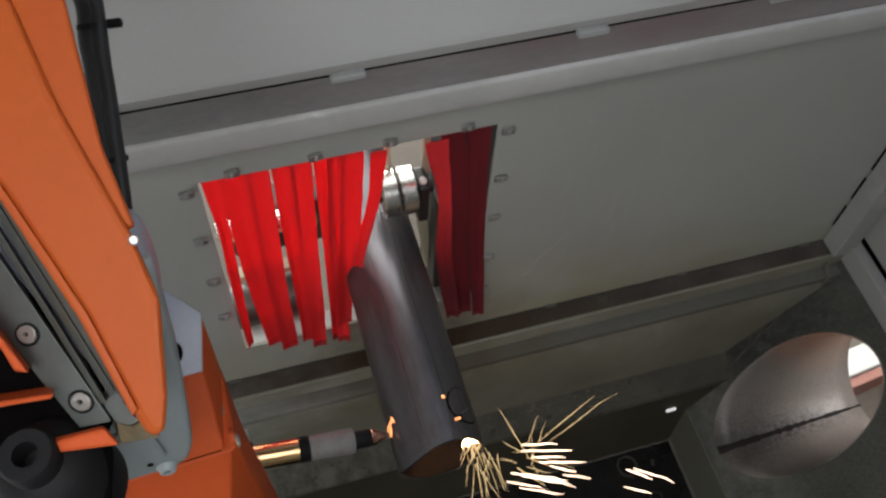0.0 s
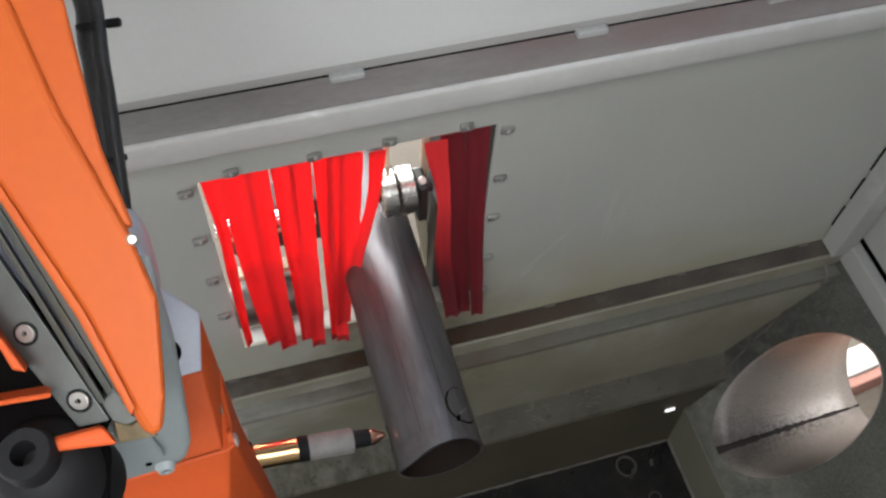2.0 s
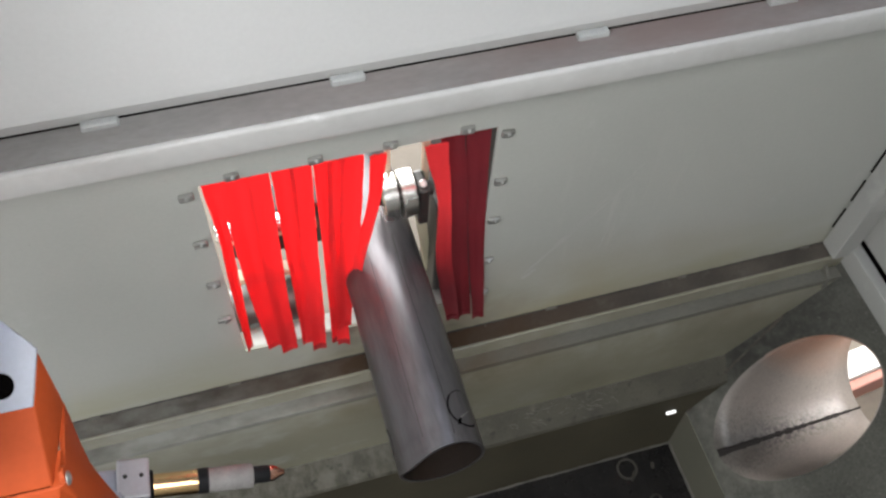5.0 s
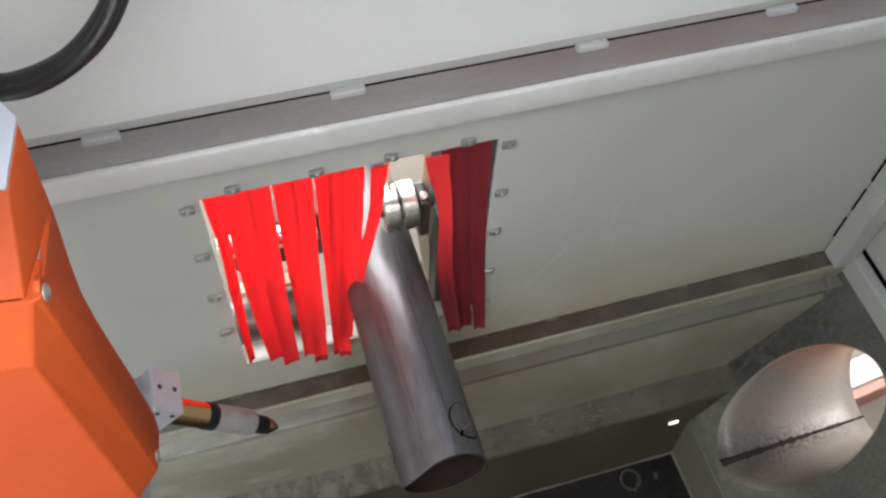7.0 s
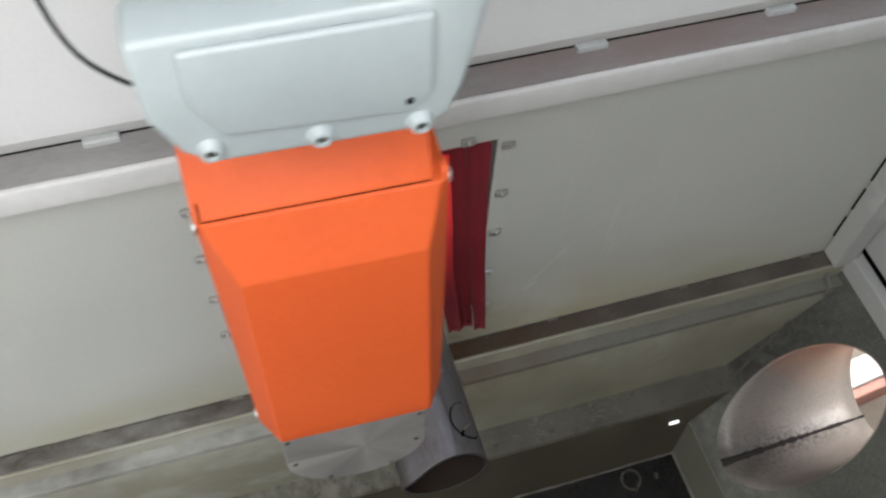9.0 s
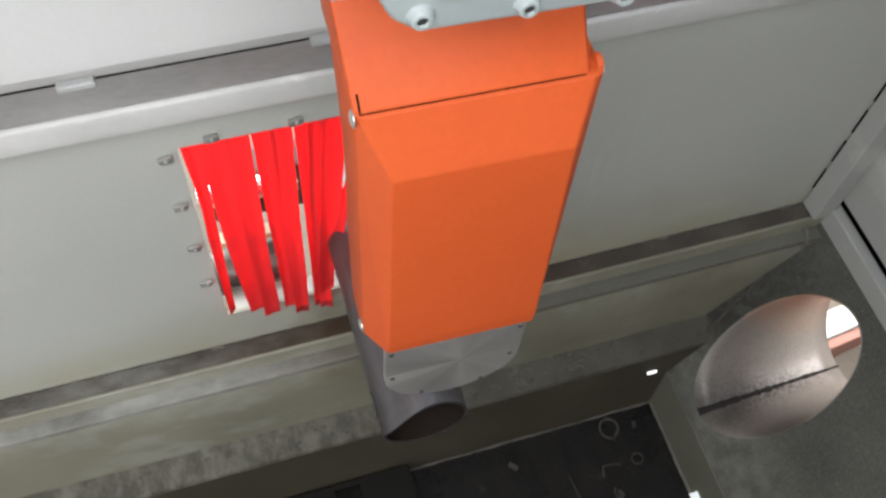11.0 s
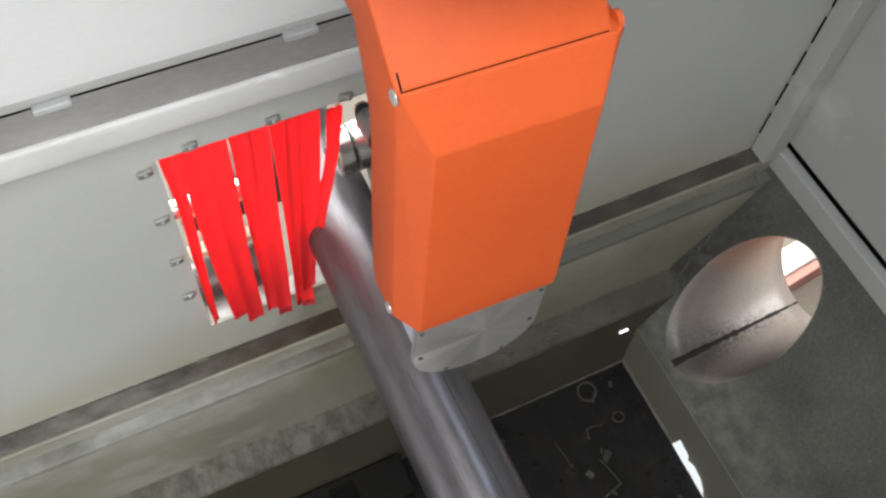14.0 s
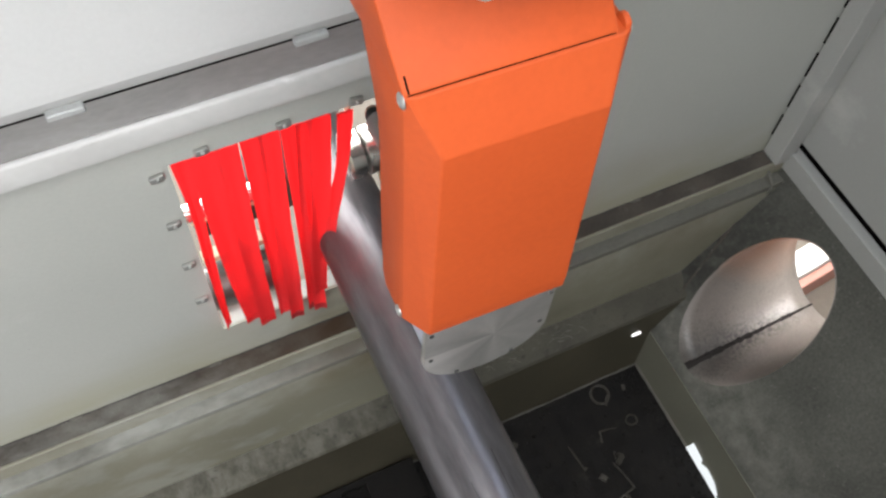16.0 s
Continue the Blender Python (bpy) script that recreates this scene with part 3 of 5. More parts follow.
# duct through the slope
DAX = Vector((math.cos(radians(8)), 0, math.sin(radians(8))))
FAR = 1.715
bm = B()
rings = []
for i in range(9):
    rings.append([])
    for k in range(N):
        a = 2 * math.pi * k / N
        p0 = on_slope(HU + RU * math.cos(a), HY + RY * math.sin(a), 0.0)
        tt = max(0.03, (FAR - p0.x) / DAX.x)
        rings[-1].append(bm.verts.new(p0 + DAX * tt * (i / 8)))
for a, b in zip(rings, rings[1:]):
    for k in range(N):
        j = (k + 1) % N
        bm.faces.new((a[k], a[j], b[j], b[k]))
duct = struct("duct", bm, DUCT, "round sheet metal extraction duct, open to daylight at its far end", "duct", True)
sol = duct.modifiers.new("thickness", 'SOLIDIFY')
sol.thickness = 0.003
sol.offset = 1
# sooty seam along the duct
ks = 36
bm = B()
a = 2 * math.pi * ks / N
p0 = on_slope(HU + RU * math.cos(a), HY + RY * math.sin(a), 0.0)
p1 = p0 + DAX * ((FAR - p0.x) / DAX.x)
cen = on_slope(HU, HY)
inward = (Vector((0, HY, cen.z)) - Vector((0, p0.y, p0.z))).normalized()
side = DAX.cross(inward).normalized()
vs = []
for i in range(41):
    q = p0.lerp(p1, i / 40) + inward * 0.003
    w = max(0.0015, 0.0105 - 0.0080 * i / 40 + 0.0055 * noise.noise(q * 90))
    vs.append((bm.verts.new(q - side * w + inward * 0.0), bm.verts.new(q + inward * 0.004), bm.verts.new(q + side * w)))
for a, b in zip(vs, vs[1:]):
    bm.faces.new((a[0], a[1], b[1], b[0]))
    bm.faces.new((a[1], a[2], b[2], b[1]))
dust_tint_over(DUCT, tuple(p0 + DAX * 0.03), (0.22, 0.13, 0.12), (0.035, 0.031, 0.027), 0.85, 7.0, 0.25, 0.72, (0.7, 1, 1))
dust_tint_over(DUCT, tuple(p0 + DAX * 0.05), (0.30, 0.16, 0.14), (0.05, 0.044, 0.038), 0.6, 130.0, 0.48, 0.60)
dust_tint_over(DUCT, tuple(p0.lerp(p1, 0.5)), (0.35, 0.06, 0.05), (0.03, 0.027, 0.025), 0.8, 90.0, 0.40, 0.66)
# warm bounce light near the far end, painted into the duct's colour
dust_tint_over(DUCT, (1.62, HY + 0.14, p1.z + 0.27), (0.26, 0.22, 0.24), (0.46, 0.20, 0.11), 0.9, 4.0, 0.20, 0.60)
struct("duct_seam", bm, DUCT_SOOT, "sooty weld seam along the duct", "weld seam")

# right wall: bottom rail, dark gap, panel, corner post
bm = B()
box(bm, 1.600, 1.648, -2.65, -0.012, 0.729, 0.800, 0.003, 2)
struct("rail_right", bm, PAINT, "grey painted steel rail along the side wall", "rail")
bm = B()
box(bm, 1.632, 1.655, -2.65, -0.008, 0.8005, 0.86)
struct("gap_right", bm, VOID, "dark slot above the side rail", "gap")
bm = B()
box(bm, 1.626, 1.632, -2.65, -0.02, 0.828, 3.42)
struct("wall_right", bm, PAINT, "grey painted sheet steel side wall", "wall")
bm = B()
box(bm, 1.553, 1.612, -0.062, -0.004, 0.772, 3.4, 0.003, 2)
struct("corner_post", bm, PAINT, "grey painted square steel corner post", "post")
bm = B()
for k in range(12):
    z = 0.845 + 0.118 * k
    box(bm, 1.5515, 1.5535, -0.006, -0.001, z, z + 0.085)
struct("post_gap", bm, VOID, "dark slots between corner post and back wall", "gap")

bm = B()
prism(bm, [(-0.094, 0.715), (-0.056, 0.745), (-0.056, 0.690), (-0.094, 0.672)], "x", 1.545, 1.552)
tagged(finish("gusset", bm, LEDGE_MID), "small pale welded gusset plate at the end of the ledge", "gusset")

# left, front and roof: unseen closing panels, opened where added lamps stand
bm = B()
box(bm, XL - 0.01, XL, -2.6, -1.75, -0.06, 3.42)
box(bm, XL - 0.01, XL, -0.25, 0.5, -0.06, 3.42)
box(bm, XL - 0.01, XL, -1.75, -0.25, -0.06, 0.5)
box(bm, XL - 0.01, XL, -1.75, -0.25, 1.8, 3.42)
struct("wall_left", bm, PAINT, "unseen grey side wall with an opening added for a lamp", "wall")
bm = B()
box(bm, XL, -1.25, -2.66, -2.65, -0.06, 3.42)
box(bm, -0.25, 1.70, -2.66, -2.65, -0.06, 3.42)
box(bm, -1.25, -0.25, -2.66, -2.65, -0.06, 2.28)
box(bm, -1.25, -0.25, -2.66, -2.65, 3.22, 3.42)
struct("wall_front", bm, PAINT, "unseen grey front wall with an opening added for a lamp", "wall")
# unseen roof, added to keep light off the right side
bm = B()
box(bm, XL, -0.96, -2.66, 0.5, 3.42, 3.44)
box(bm, 0.26, 0.97, -2.66, 0.5, 3.42, 3.44)
box(bm, 1.53, 1.70, -2.66, 0.5, 3.42, 3.44)
box(bm, 0.97, 1.53, -2.66, -0.51, 3.42, 3.44)
box(bm, 0.97, 1.53, -0.09, 0.5, 3.42, 3.44)
box(bm, -0.96, 0.26, -2.66, -2.5, 3.42, 3.44)
box(bm, -0.96, 0.26, -0.72, 0.5, 3.42, 3.44)
struct("added_roof", bm, PAINT, "unseen grey roof added to shape the light, with two openings", "roof")

# weld beads and grit along the joints
def bead(name, p0, p1, r, n, mt, label):
    bm = B()
    pts = [Vector(p0).lerp(Vector(p1), k / n) + Vector((0, random.uniform(-0.4, 0.4) * r, random.uniform(-0.4, 0.4) * r)) for k in range(n + 1)]
    sweep(bm, pts, r, 6, 0.6)
    return struct(name, bm, mt, label, "weld bead", True)


bead("bead_floor", (XL, -0.186, -0.022), (1.235, -0.186, -0.022), 0.003, 240, WELD_GREY, "uneven pale weld bead along the floor joint")
bead("bead_hopper", (1.234, -0.19, -0.02), (1.234, -2.5, -0.02), 0.005, 160, WELD_GREY, "uneven weld bead at the hopper foot")
bead("bead_ledge", (XL, -0.001, 0.766), (1.60, -0.001, 0.766), 0.0022, 260, CUT_EDGE, "dark joint along the ledge")
bead("bead_slope", on_slope(0.0, -0.17, 0.002), on_slope(0.60, -0.055, 0.002), 0.004, 90, LEDGE, "gritty joint between ledge and slope")
for x, z, w in ((1.137, 0.768, 0.012), (-0.034, 0.768, 0.014), (0.77, 0.768, 0.014), (-0.36, 0.768, 0.013), (1.50, 0.768, 0.014)):
    bm = B()
    box(bm, x - w, x + w, -0.007, -0.0005, z - 0.003, z + 0.005, 0.002, 2)
    tagged(finish("tack_weld", bm, WELD_GREY, smooth=True), "small pale tack weld on the ledge joint", "tack weld", "tack welds")

# slag floor
bm = B()
nx, ny = 130, 90
grid = []
for i in range(nx + 1):
    row = []
    for j in range(ny + 1):
        x = XL + (1.27 - XL) * i / nx
        y = -2.6 + (2.6 - 0.17) * j / ny
        z = -0.03 + 0.008 * noise.noise((x * 6, y * 6, 0)) + 0.005 * noise.noise((x * 23, y * 23, 3))
        row.append(bm.verts.new((x, y, z)))
    grid.append(row)
for i in range(nx):
    for j in range(ny):
        bm.faces.new((grid[i][j], grid[i + 1][j], grid[i + 1][j + 1], grid[i][j + 1]))
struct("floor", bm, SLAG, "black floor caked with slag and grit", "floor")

# workshop hall around the cabin
bm = B()
box(bm, -7, 7, -4.4, 5, -0.12, -0.08)
struct("ground", bm, HALL_FLOOR, "grey concrete workshop floor", "floor")
bm = B()
box(bm, -7.2, -7, -4.2, 5, -0.08, 4.1)
struct("hall_wall_west", bm, HALL, "plain grey plastered hall wall", "wall")
bm = B()
box(bm, -7, -3.9, -4.4, -4.2, -0.08, 4.1)
box(bm, -0.7, 7, -4.4, -4.2, -0.08, 4.1)
box(bm, -3.9, -0.7, -4.4, -4.2, -0.08, 2.0)
struct("hall_wall_south", bm, HALL, "grey plastered hall wall with a high window opening", "wall")
bm = B()
box(bm, -7, -2.2, 5, 5.2, -0.08, 4.1)
box(bm, 2.8, 7, 5, 5.2, -0.08, 4.1)
box(bm, -2.2, 2.8, 5, 5.2, -0.08, 1.0)
box(bm, -2.2, 2.8, 5, 5.2, 3.6, 4.1)
struct("hall_wall_north", bm, HALL, "white plastered hall wall with a wide window opening", "wall")
bm = B()
box(bm, 7, 7.2, -4.4, -1.9, -0.08, 4.1)
box(bm, 7, 7.2, 1.1, 5, -0.08, 4.1)
box(bm, 7, 7.2, -1.9, 1.1, -0.08, 0.4)
box(bm, 7, 7.2, -1.9, 1.1, 2.6, 4.1)
struct("hall_wall_east", bm, HALL, "white plastered hall wall with a window opening", "wall")
bm = B()
box(bm, -7, -1.4, -4.4, 5, 4.1, 4.2)
box(bm, 2.1, 7, -4.4, 5, 4.1, 4.2)
box(bm, -1.4, 2.1, -4.4, 0.45, 4.1, 4.2)
box(bm, -1.4, 2.1, 2.75, 5, 4.1, 4.2)
struct("ceiling", bm, HALL, "plain grey hall ceiling with an opening added for a lamp", "ceiling")


# ---------------------------------------------------------------- fixings on the back wall
def bolt_clamp():
    """A small bent steel clip with a bolt head that holds the curtain frame."""
    e = thing("clip", "small bent zinc clip bolted beside the curtain opening", "clip", group="curtain clips")
    bm = B()
    box(bm, -0.013, 0.013, -0.010, -0.0005, -0.008, 0.008, 0.003, 2)
    pl = part("plate", bm, ZINC, e, smooth=True)
    bm = B()
    lathe(bm, [(0, 0), (0, 0.0045), (0.003, 0.0045), (0.004, 0.003), (0.004, 0)], (0.002, -0.010, 0.001), (0, -1, 0), 10)
    part("bolt_head", bm, ZINC, pl)
    return e


clip = bolt_clamp()
places = [(0.07, 1.548), (0.215, 1.548), (0.349, 1.548), (0.492, 1.548), (-0.012, 1.515), (-0.012, 1.369), (-0.012, 1.223), (-0.012, 1.08), (0.572, 1.515),
          (0.572, 1.369), (0.572, 1.235), (0.572, 1.08), (0.572, 0.94)]
for i, (x, z) in enumerate(places):
    m = pose(x, 0, z, 0, random.uniform(-8, 8), 0)
    if i == 0:
        clip.matrix_basis = m
    else:
        copy_thing(clip, m)

bm = B()
box(bm, -0.028, 0.028, -0.010, 0.006, -0.006, 0.008, 0.002, 1)
tab = tagged(finish("weld_tab", bm, WELD), "pale painted weld tab bridging the gap above the rail", "weld tab", "weld tabs")
for i, x in enumerate((-0.101, 0.281, 0.70, 1.058, 1.44, -0.48, -0.86)):
    m = pose(x, 0.004, 1.724)
    if i == 0:
        tab.matrix_basis = m
    else:
        copy_thing(tab, m)


# ---------------------------------------------------------------- red strap curtain
def strap(keys, depth=0.0, lean=-0.028, bow=0.003, cloth=None, hem_tone=None, twist=0.0):
    """One hanging strap from rows (height, left edge, right edge), creased and slightly waved."""
    bm = B()
    rows, cols = 34, 7
    ph = random.uniform(0, 6)
    zs = [k[0] for k in keys][::-1]
    top, foot = keys[0][0], keys[-1][0]
    front, rear = [], []
    for i in range(rows + 1):
        t = i / rows
        z = top + (foot - top) * t
        edges = []
        for c in (1, 2):
            vals = [k[c] for k in keys][::-1]
            near = [float(np.interp(z + d, zs, vals)) for d in (-0.05, -0.025, 0.0, 0.025, 0.05)]
            edges.append(sum(near) / 5 + 0.0012 * noise.noise((z * 22, ph + c * 3, 0)))
        a, b = edges
        dy = depth + lean * t + 0.004 * math.sin(5 * t + ph)
        f, r = [], []
        for j in range(cols + 1):
            u = j / cols
            crease = 0.0016 * noise.noise((u * 5 + ph, z * 9, 1.7)) + 0.0009 * math.sin(9 * u + ph + 2 * t)
            y = 0.012 + dy + bow * math.sin(math.pi * u + 0.6 * math.sin(3 * t + ph)) * (0.4 + t) + crease + twist * (u - 0.5) * t
            zz = z + (0.003 * math.sin(6 * u + ph) if i == rows else 0.0)
            f.append(bm.verts.new((a + (b - a) * u, y, zz)))
            r.append(bm.verts.new((a + (b - a) * u, y + 0.0022, zz)))
        front.append(f)
        rear.append(r)
    for i in range(rows):
        for j in range(cols):
            bm.faces.new((front[i][j], front[i][j + 1], front[i + 1][j + 1], front[i + 1][j]))
            bm.faces.new((rear[i][j], rear[i + 1][j], rear[i + 1][j + 1], rear[i][j + 1]))
        for j in (0, cols):
            bm.faces.new((front[i][j], front[i + 1][j], rear[i + 1][j], rear[i][j]))
    for i in (0, rows):
        for j in range(cols):
            bm.faces.new((front[i][j], front[i][j + 1], rear[i][j + 1], rear[i][j]))
    hem = B()
    lo = [front[i] for i in (rows - 1, rows)]
    sheets = []
    for off in (-0.0014, 0.0036):
        sheets.append([[hem.verts.new((p.co.x, p.co.y + off, p.co.z - (0.001 if k else 0))) for p in r] for k, r in enumerate(lo)])
        v = sheets[-1]
        for j in range(cols):
            hem.faces.new((v[0][j], v[0][j + 1], v[1][j + 1], v[1][j]))
    for k in (0, 1):
        for j in range(cols):
            hem.faces.new((sheets[0][k][j], sheets[0][k][j + 1], sheets[1][k][j + 1], sheets[1][k][j]))
    ob = tagged(finish("strap", bm, cloth or RED, smooth=True), "darkened red webbing strap hanging in the pipe opening" if cloth else "red woven webbing strap hanging in the pipe opening", "strap", "curtain straps")
    part("hem", hem, hem_tone or RED, ob, "folded hem", True)
    return ob


strap([(1.528, 0.014, 0.051), (1.38, 0.023, 0.044), (1.24, 0.018, 0.040), (1.05, 0.017, 0.034), (0.940, 0.019, 0.032)], twist=0.010)
strap([(1.528, 0.047, 0.100), (1.32, 0.046, 0.096), (1.14, 0.051, 0.100), (0.930, 0.064, 0.110)], depth=-0.003)
strap([(1.528, 0.092, 0.134), (1.30, 0.090, 0.129), (1.155, 0.089, 0.126), (0.912, 0.092, 0.128)], depth=-0.010)
strap([(1.528, 0.137, 0.178), (1.30, 0.137, 0.172), (1.10, 0.141, 0.170), (0.912, 0.140, 0.168)], depth=-0.002)
strap([(1.528, 0.170, 0.209), (1.28, 0.166, 0.201), (1.10, 0.162, 0.197), (0.893, 0.161, 0.191)], depth=-0.009, hem_tone=RED_HEM)
strap([(1.528, 0.2125, 0.243), (1.27, 0.211, 0.238), (0.888, 0.207, 0.232)], depth=-0.002, hem_tone=RED_HEM)
strap([(1.528, 0.236, 0.268), (1.26, 0.222, 0.250), (0.888, 0.218, 0.245)], depth=-0.008, hem_tone=RED_HEM)
strap([(1.528, 0.262, 0.304), (1.31, 0.246, 0.285), (1.10, 0.224, 0.262), (0.970, 0.220, 0.250)], depth=-0.014, bow=0.005)
strap([(1.528, 0.312, 0.345), (1.37, 0.306, 0.323), (1.227, 0.266, 0.282), (1.09, 0.244, 0.262)], depth=-0.016, twist=-0.03)
strap([(1.528, 0.408, 0.455), (1.36, 0.446, 0.470), (1.15, 0.443, 0.477), (0.955, 0.466, 0.500), (0.905, 0.480, 0.505)], depth=-0.020, cloth=RED_TO_DARK, hem_tone=RED_DARK)
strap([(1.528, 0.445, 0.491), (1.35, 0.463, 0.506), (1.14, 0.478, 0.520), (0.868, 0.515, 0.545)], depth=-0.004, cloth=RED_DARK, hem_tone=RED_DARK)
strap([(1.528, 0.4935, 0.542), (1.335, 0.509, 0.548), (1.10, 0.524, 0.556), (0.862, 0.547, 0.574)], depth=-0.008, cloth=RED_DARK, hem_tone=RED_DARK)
bm = B()
box(bm, OX0 + 0.002, OX1 - 0.002, 0.008, 0.026, 1.526, 1.536, 0.002, 1)
tagged(finish("curtain_bar", bm, STEEL), "thin steel bar the red straps hang from", "bar")
bm = B()
box(bm, OX0 + 0.004, OX1 - 0.004, 0.006, 0.05, 0.902, 0.911, 0.002, 1)
tagged(finish("sill_plate", bm, ZINC), "worn zinc sill plate of the pipe opening", "sill")


# ---------------------------------------------------------------- chuck and rollers behind the curtain
def roller_stand():
    e = thing("support_roller", "twin polished steel guide rollers pressing on the pipe", "roller", (0.380, 0.065, 1.300))
    for dx in (-0.0185, 0.0185):
        bm = B()
        lathe(bm, [(-0.017, 0.012), (-0.017, 0.046), (-0.014, 0.051), (0.014, 0.051), (0.017, 0.046), (0.017, 0.012)], (dx, 0, 0), (1, 0, 0.0), 40)
        part("roller_ring", bm, STEEL, e, "polished steel ring", True)
    bm = B()
    rod(bm, (-0.05, 0, 0), (0.075, 0, 0), 0.016)
    part("axle", bm, DARK, e, smooth=True)
    bm = B()
    box(bm, 0.040, 0.062, -0.03, 0.03, -0.085, 0.030, 0.006, 2)
    br = part("bracket", bm, DARK, e)
    bm = B()
    lathe(bm, [(0, 0), (0, 0.009), (0.007, 0.009), (0.009, 0.007), (0.009, 0)], (0.050, -0.012, 0.034), (0, -0.5, 0.8), 8)
    part("hex_bolt", bm, ZINC, br)
    return e


roller_stand()
e = thing("feeder_stand", "cream painted steel frame of the pipe feeder behind the curtain", "frame", (0, 0, 0))
for b6 in ((0.3655, 0.377, 0.10, 0.112, 0.90, 1.52), (0.4385, 0.455, 0.088, 0.098, 1.25, 1.52), (0.02, 0.22, 0.12, 0.15, 1.16, 1.19), (0.02, 0.20, 0.10, 0.13, 1.03, 1.05)):
    bm = B()
    box(bm, *b6, 0.003, 2)
    part("beam", bm, CREAM, e)
bm = B()
prism(bm, [(0.420, 1.25), (0.446, 1.25), (0.477, 0.93), (0.459, 0.93)], "y", 0.092, 0.104, 0.002, 1)
part("strut", bm, CREAM, e, "slanting cream strut")
# unseen block added behind the right straps to stop the back light
bm = B()
box(bm, 0.464, 0.60, 0.045, 0.16, 0.62, 1.24, 0.006, 2)
box(bm, 0.474, 0.60, 0.048, 0.16, 1.245, 1.55, 0.006, 2)
part("backlight_block", bm, DARK, e, "dark block added behind the straps to stop back light")
bm = B()
box(bm, 0.03, 0.30, 0.20, 0.28, 0.98, 1.14, 0.01, 2)
part("motor_block", bm, DARK, e, "dark motor block")
e = thing("feed_drum", "bright steel drum lying behind the red straps", "drum", (0.09, 0.10, 0.93))
bm = B()
lathe(bm, [(-0.09, 0), (-0.09, 0.048), (-0.086, 0.052), (0.086, 0.052), (0.09, 0.048), (0.09, 0)], (0, 0, 0), (1, 0, 0), 36)
part("shell", bm, DRUM, e, smooth=True)
e = thing("feed_shaft", "steel shaft behind the red straps", "shaft", (0.09, 0.10, 1.24))
bm = B()
rod(bm, (-0.08, 0, 0), (0.09, 0, 0), 0.02)
part("shaft", bm, STEEL, e, smooth=True)

# ---------------------------------------------------------------- the pipe
PX, PZ, PR, PEND = 0.333, 1.141, 0.084, -0.447
pipe = thing("steel_pipe", "satin dark mill-scale steel pipe with a saddle-cut end", "pipe", (PX, PEND, PZ))
bm = B()
N = 96
HOLE_S, HOLE_A, HOLE_R = 0.071, radians(45), 0.037


def end_cut(a):
    b = (a + math.pi) % (2 * math.pi) - math.pi
    return -0.013 * math.exp(-((b + 0.95) / 0.62) ** 2) + 0.004 * math.exp(-((b - 0.5) / 0.6) ** 2)


outer, inner = [], []
LEN = 2.4
ss = [0.0, 0.004] + [0.05 * k for k in range(1, 12)] + [LEN]
for r in (PR, PR - 0.006):
    rings = []
    for s in ss:
        ring = []
        for k in range(N):
            a = 2 * math.pi * k / N
            y = s + (end_cut(a) if s < 0.01 else 0)
            ring.append(bm.verts.new((r * math.sin(a), y, r * math.cos(a))))
        rings.append(ring)
    (outer if r == PR else inner).extend(rings)
for rr in (outer, inner):
    for a, b in zip(rr, rr[1:]):
        for k in range(N):
            j = (k + 1) % N
            bm.faces.new((a[k], a[j], b[j], b[k]))
for k in range(N):
    j = (k + 1) % N
    bm.faces.new((outer[0][k], outer[0][j], inner[0][j], inner[0][k]))
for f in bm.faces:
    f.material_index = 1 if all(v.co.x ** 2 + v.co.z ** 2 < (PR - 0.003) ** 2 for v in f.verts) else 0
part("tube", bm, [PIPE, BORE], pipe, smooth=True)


def pipe_point(s, a, lift=0.0):
    return Vector(((PR + lift) * math.sin(a), s, (PR + lift) * math.cos(a)))


def groove(points, w, lift=0.0006):
    """A thin dark kerf lying on the pipe along (s, angle) points."""
    bm = B()
    vs = []
    for i, (s, a) in enumerate(points):
        p, q = points[max(i - 1, 0)], points[min(i + 1, len(points) - 1)]
        ds, da = q[0] - p[0], (q[1] - p[1]) * PR
        L = math.hypot(ds, da) or 1
        ns, na = -da / L, ds / L
        vs.append([bm.verts.new(pipe_point(s + ns * w * k, a + na * w * k / PR, lift)) for k in (-1, 1)])
    for a, b in zip(vs, vs[1:]):
        bm.faces.new((a[0], a[1], b[1], b[0]))
    return bm


circ = [(HOLE_S + HOLE_R * math.cos(t), HOLE_A + HOLE_R * math.sin(t) / PR) for t in [2 * math.pi * k / 40 for k in range(41)]]
part("cut_ring", groove(circ, 0.0012), CUT_EDGE, pipe, "dark kerf of a round torch cut")
part("open_kerf", groove(circ[17:36], 0.0018, 0.0010), VOID, pipe, "black open stretch of the kerf")
part("slag_edge", groove(circ[1:13], 0.0008, 0.0012), SCUFF_STEEL, pipe, "pale slag edge along the kerf")
part("cut_lead", groove([(HOLE_S - 0.021 + 0.0016 * k, HOLE_A - 0.22 + 0.035 * k) for k in range(12)], 0.0011, 0.0010), SCUFF_STEEL, pipe, "pale lead-in line inside the cut circle")
part("pierce_mark", groove([(HOLE_S - 0.034 + 0.0026 * k, HOLE_A - 0.30 + 0.02 * k) for k in range(6)], 0.0030, 0.0014), VOID, pipe, "black pierce mark at the kerf")
ell = [(0.062 + 0.026 * math.cos(t), radians(-88) + 0.16 * math.sin(t)) for t in [2 * math.pi * k / 40 for k in range(41)]]
part("cut_ring", groove(ell, 0.003), CUT_EDGE, pipe, "dark kerf of a round torch cut")
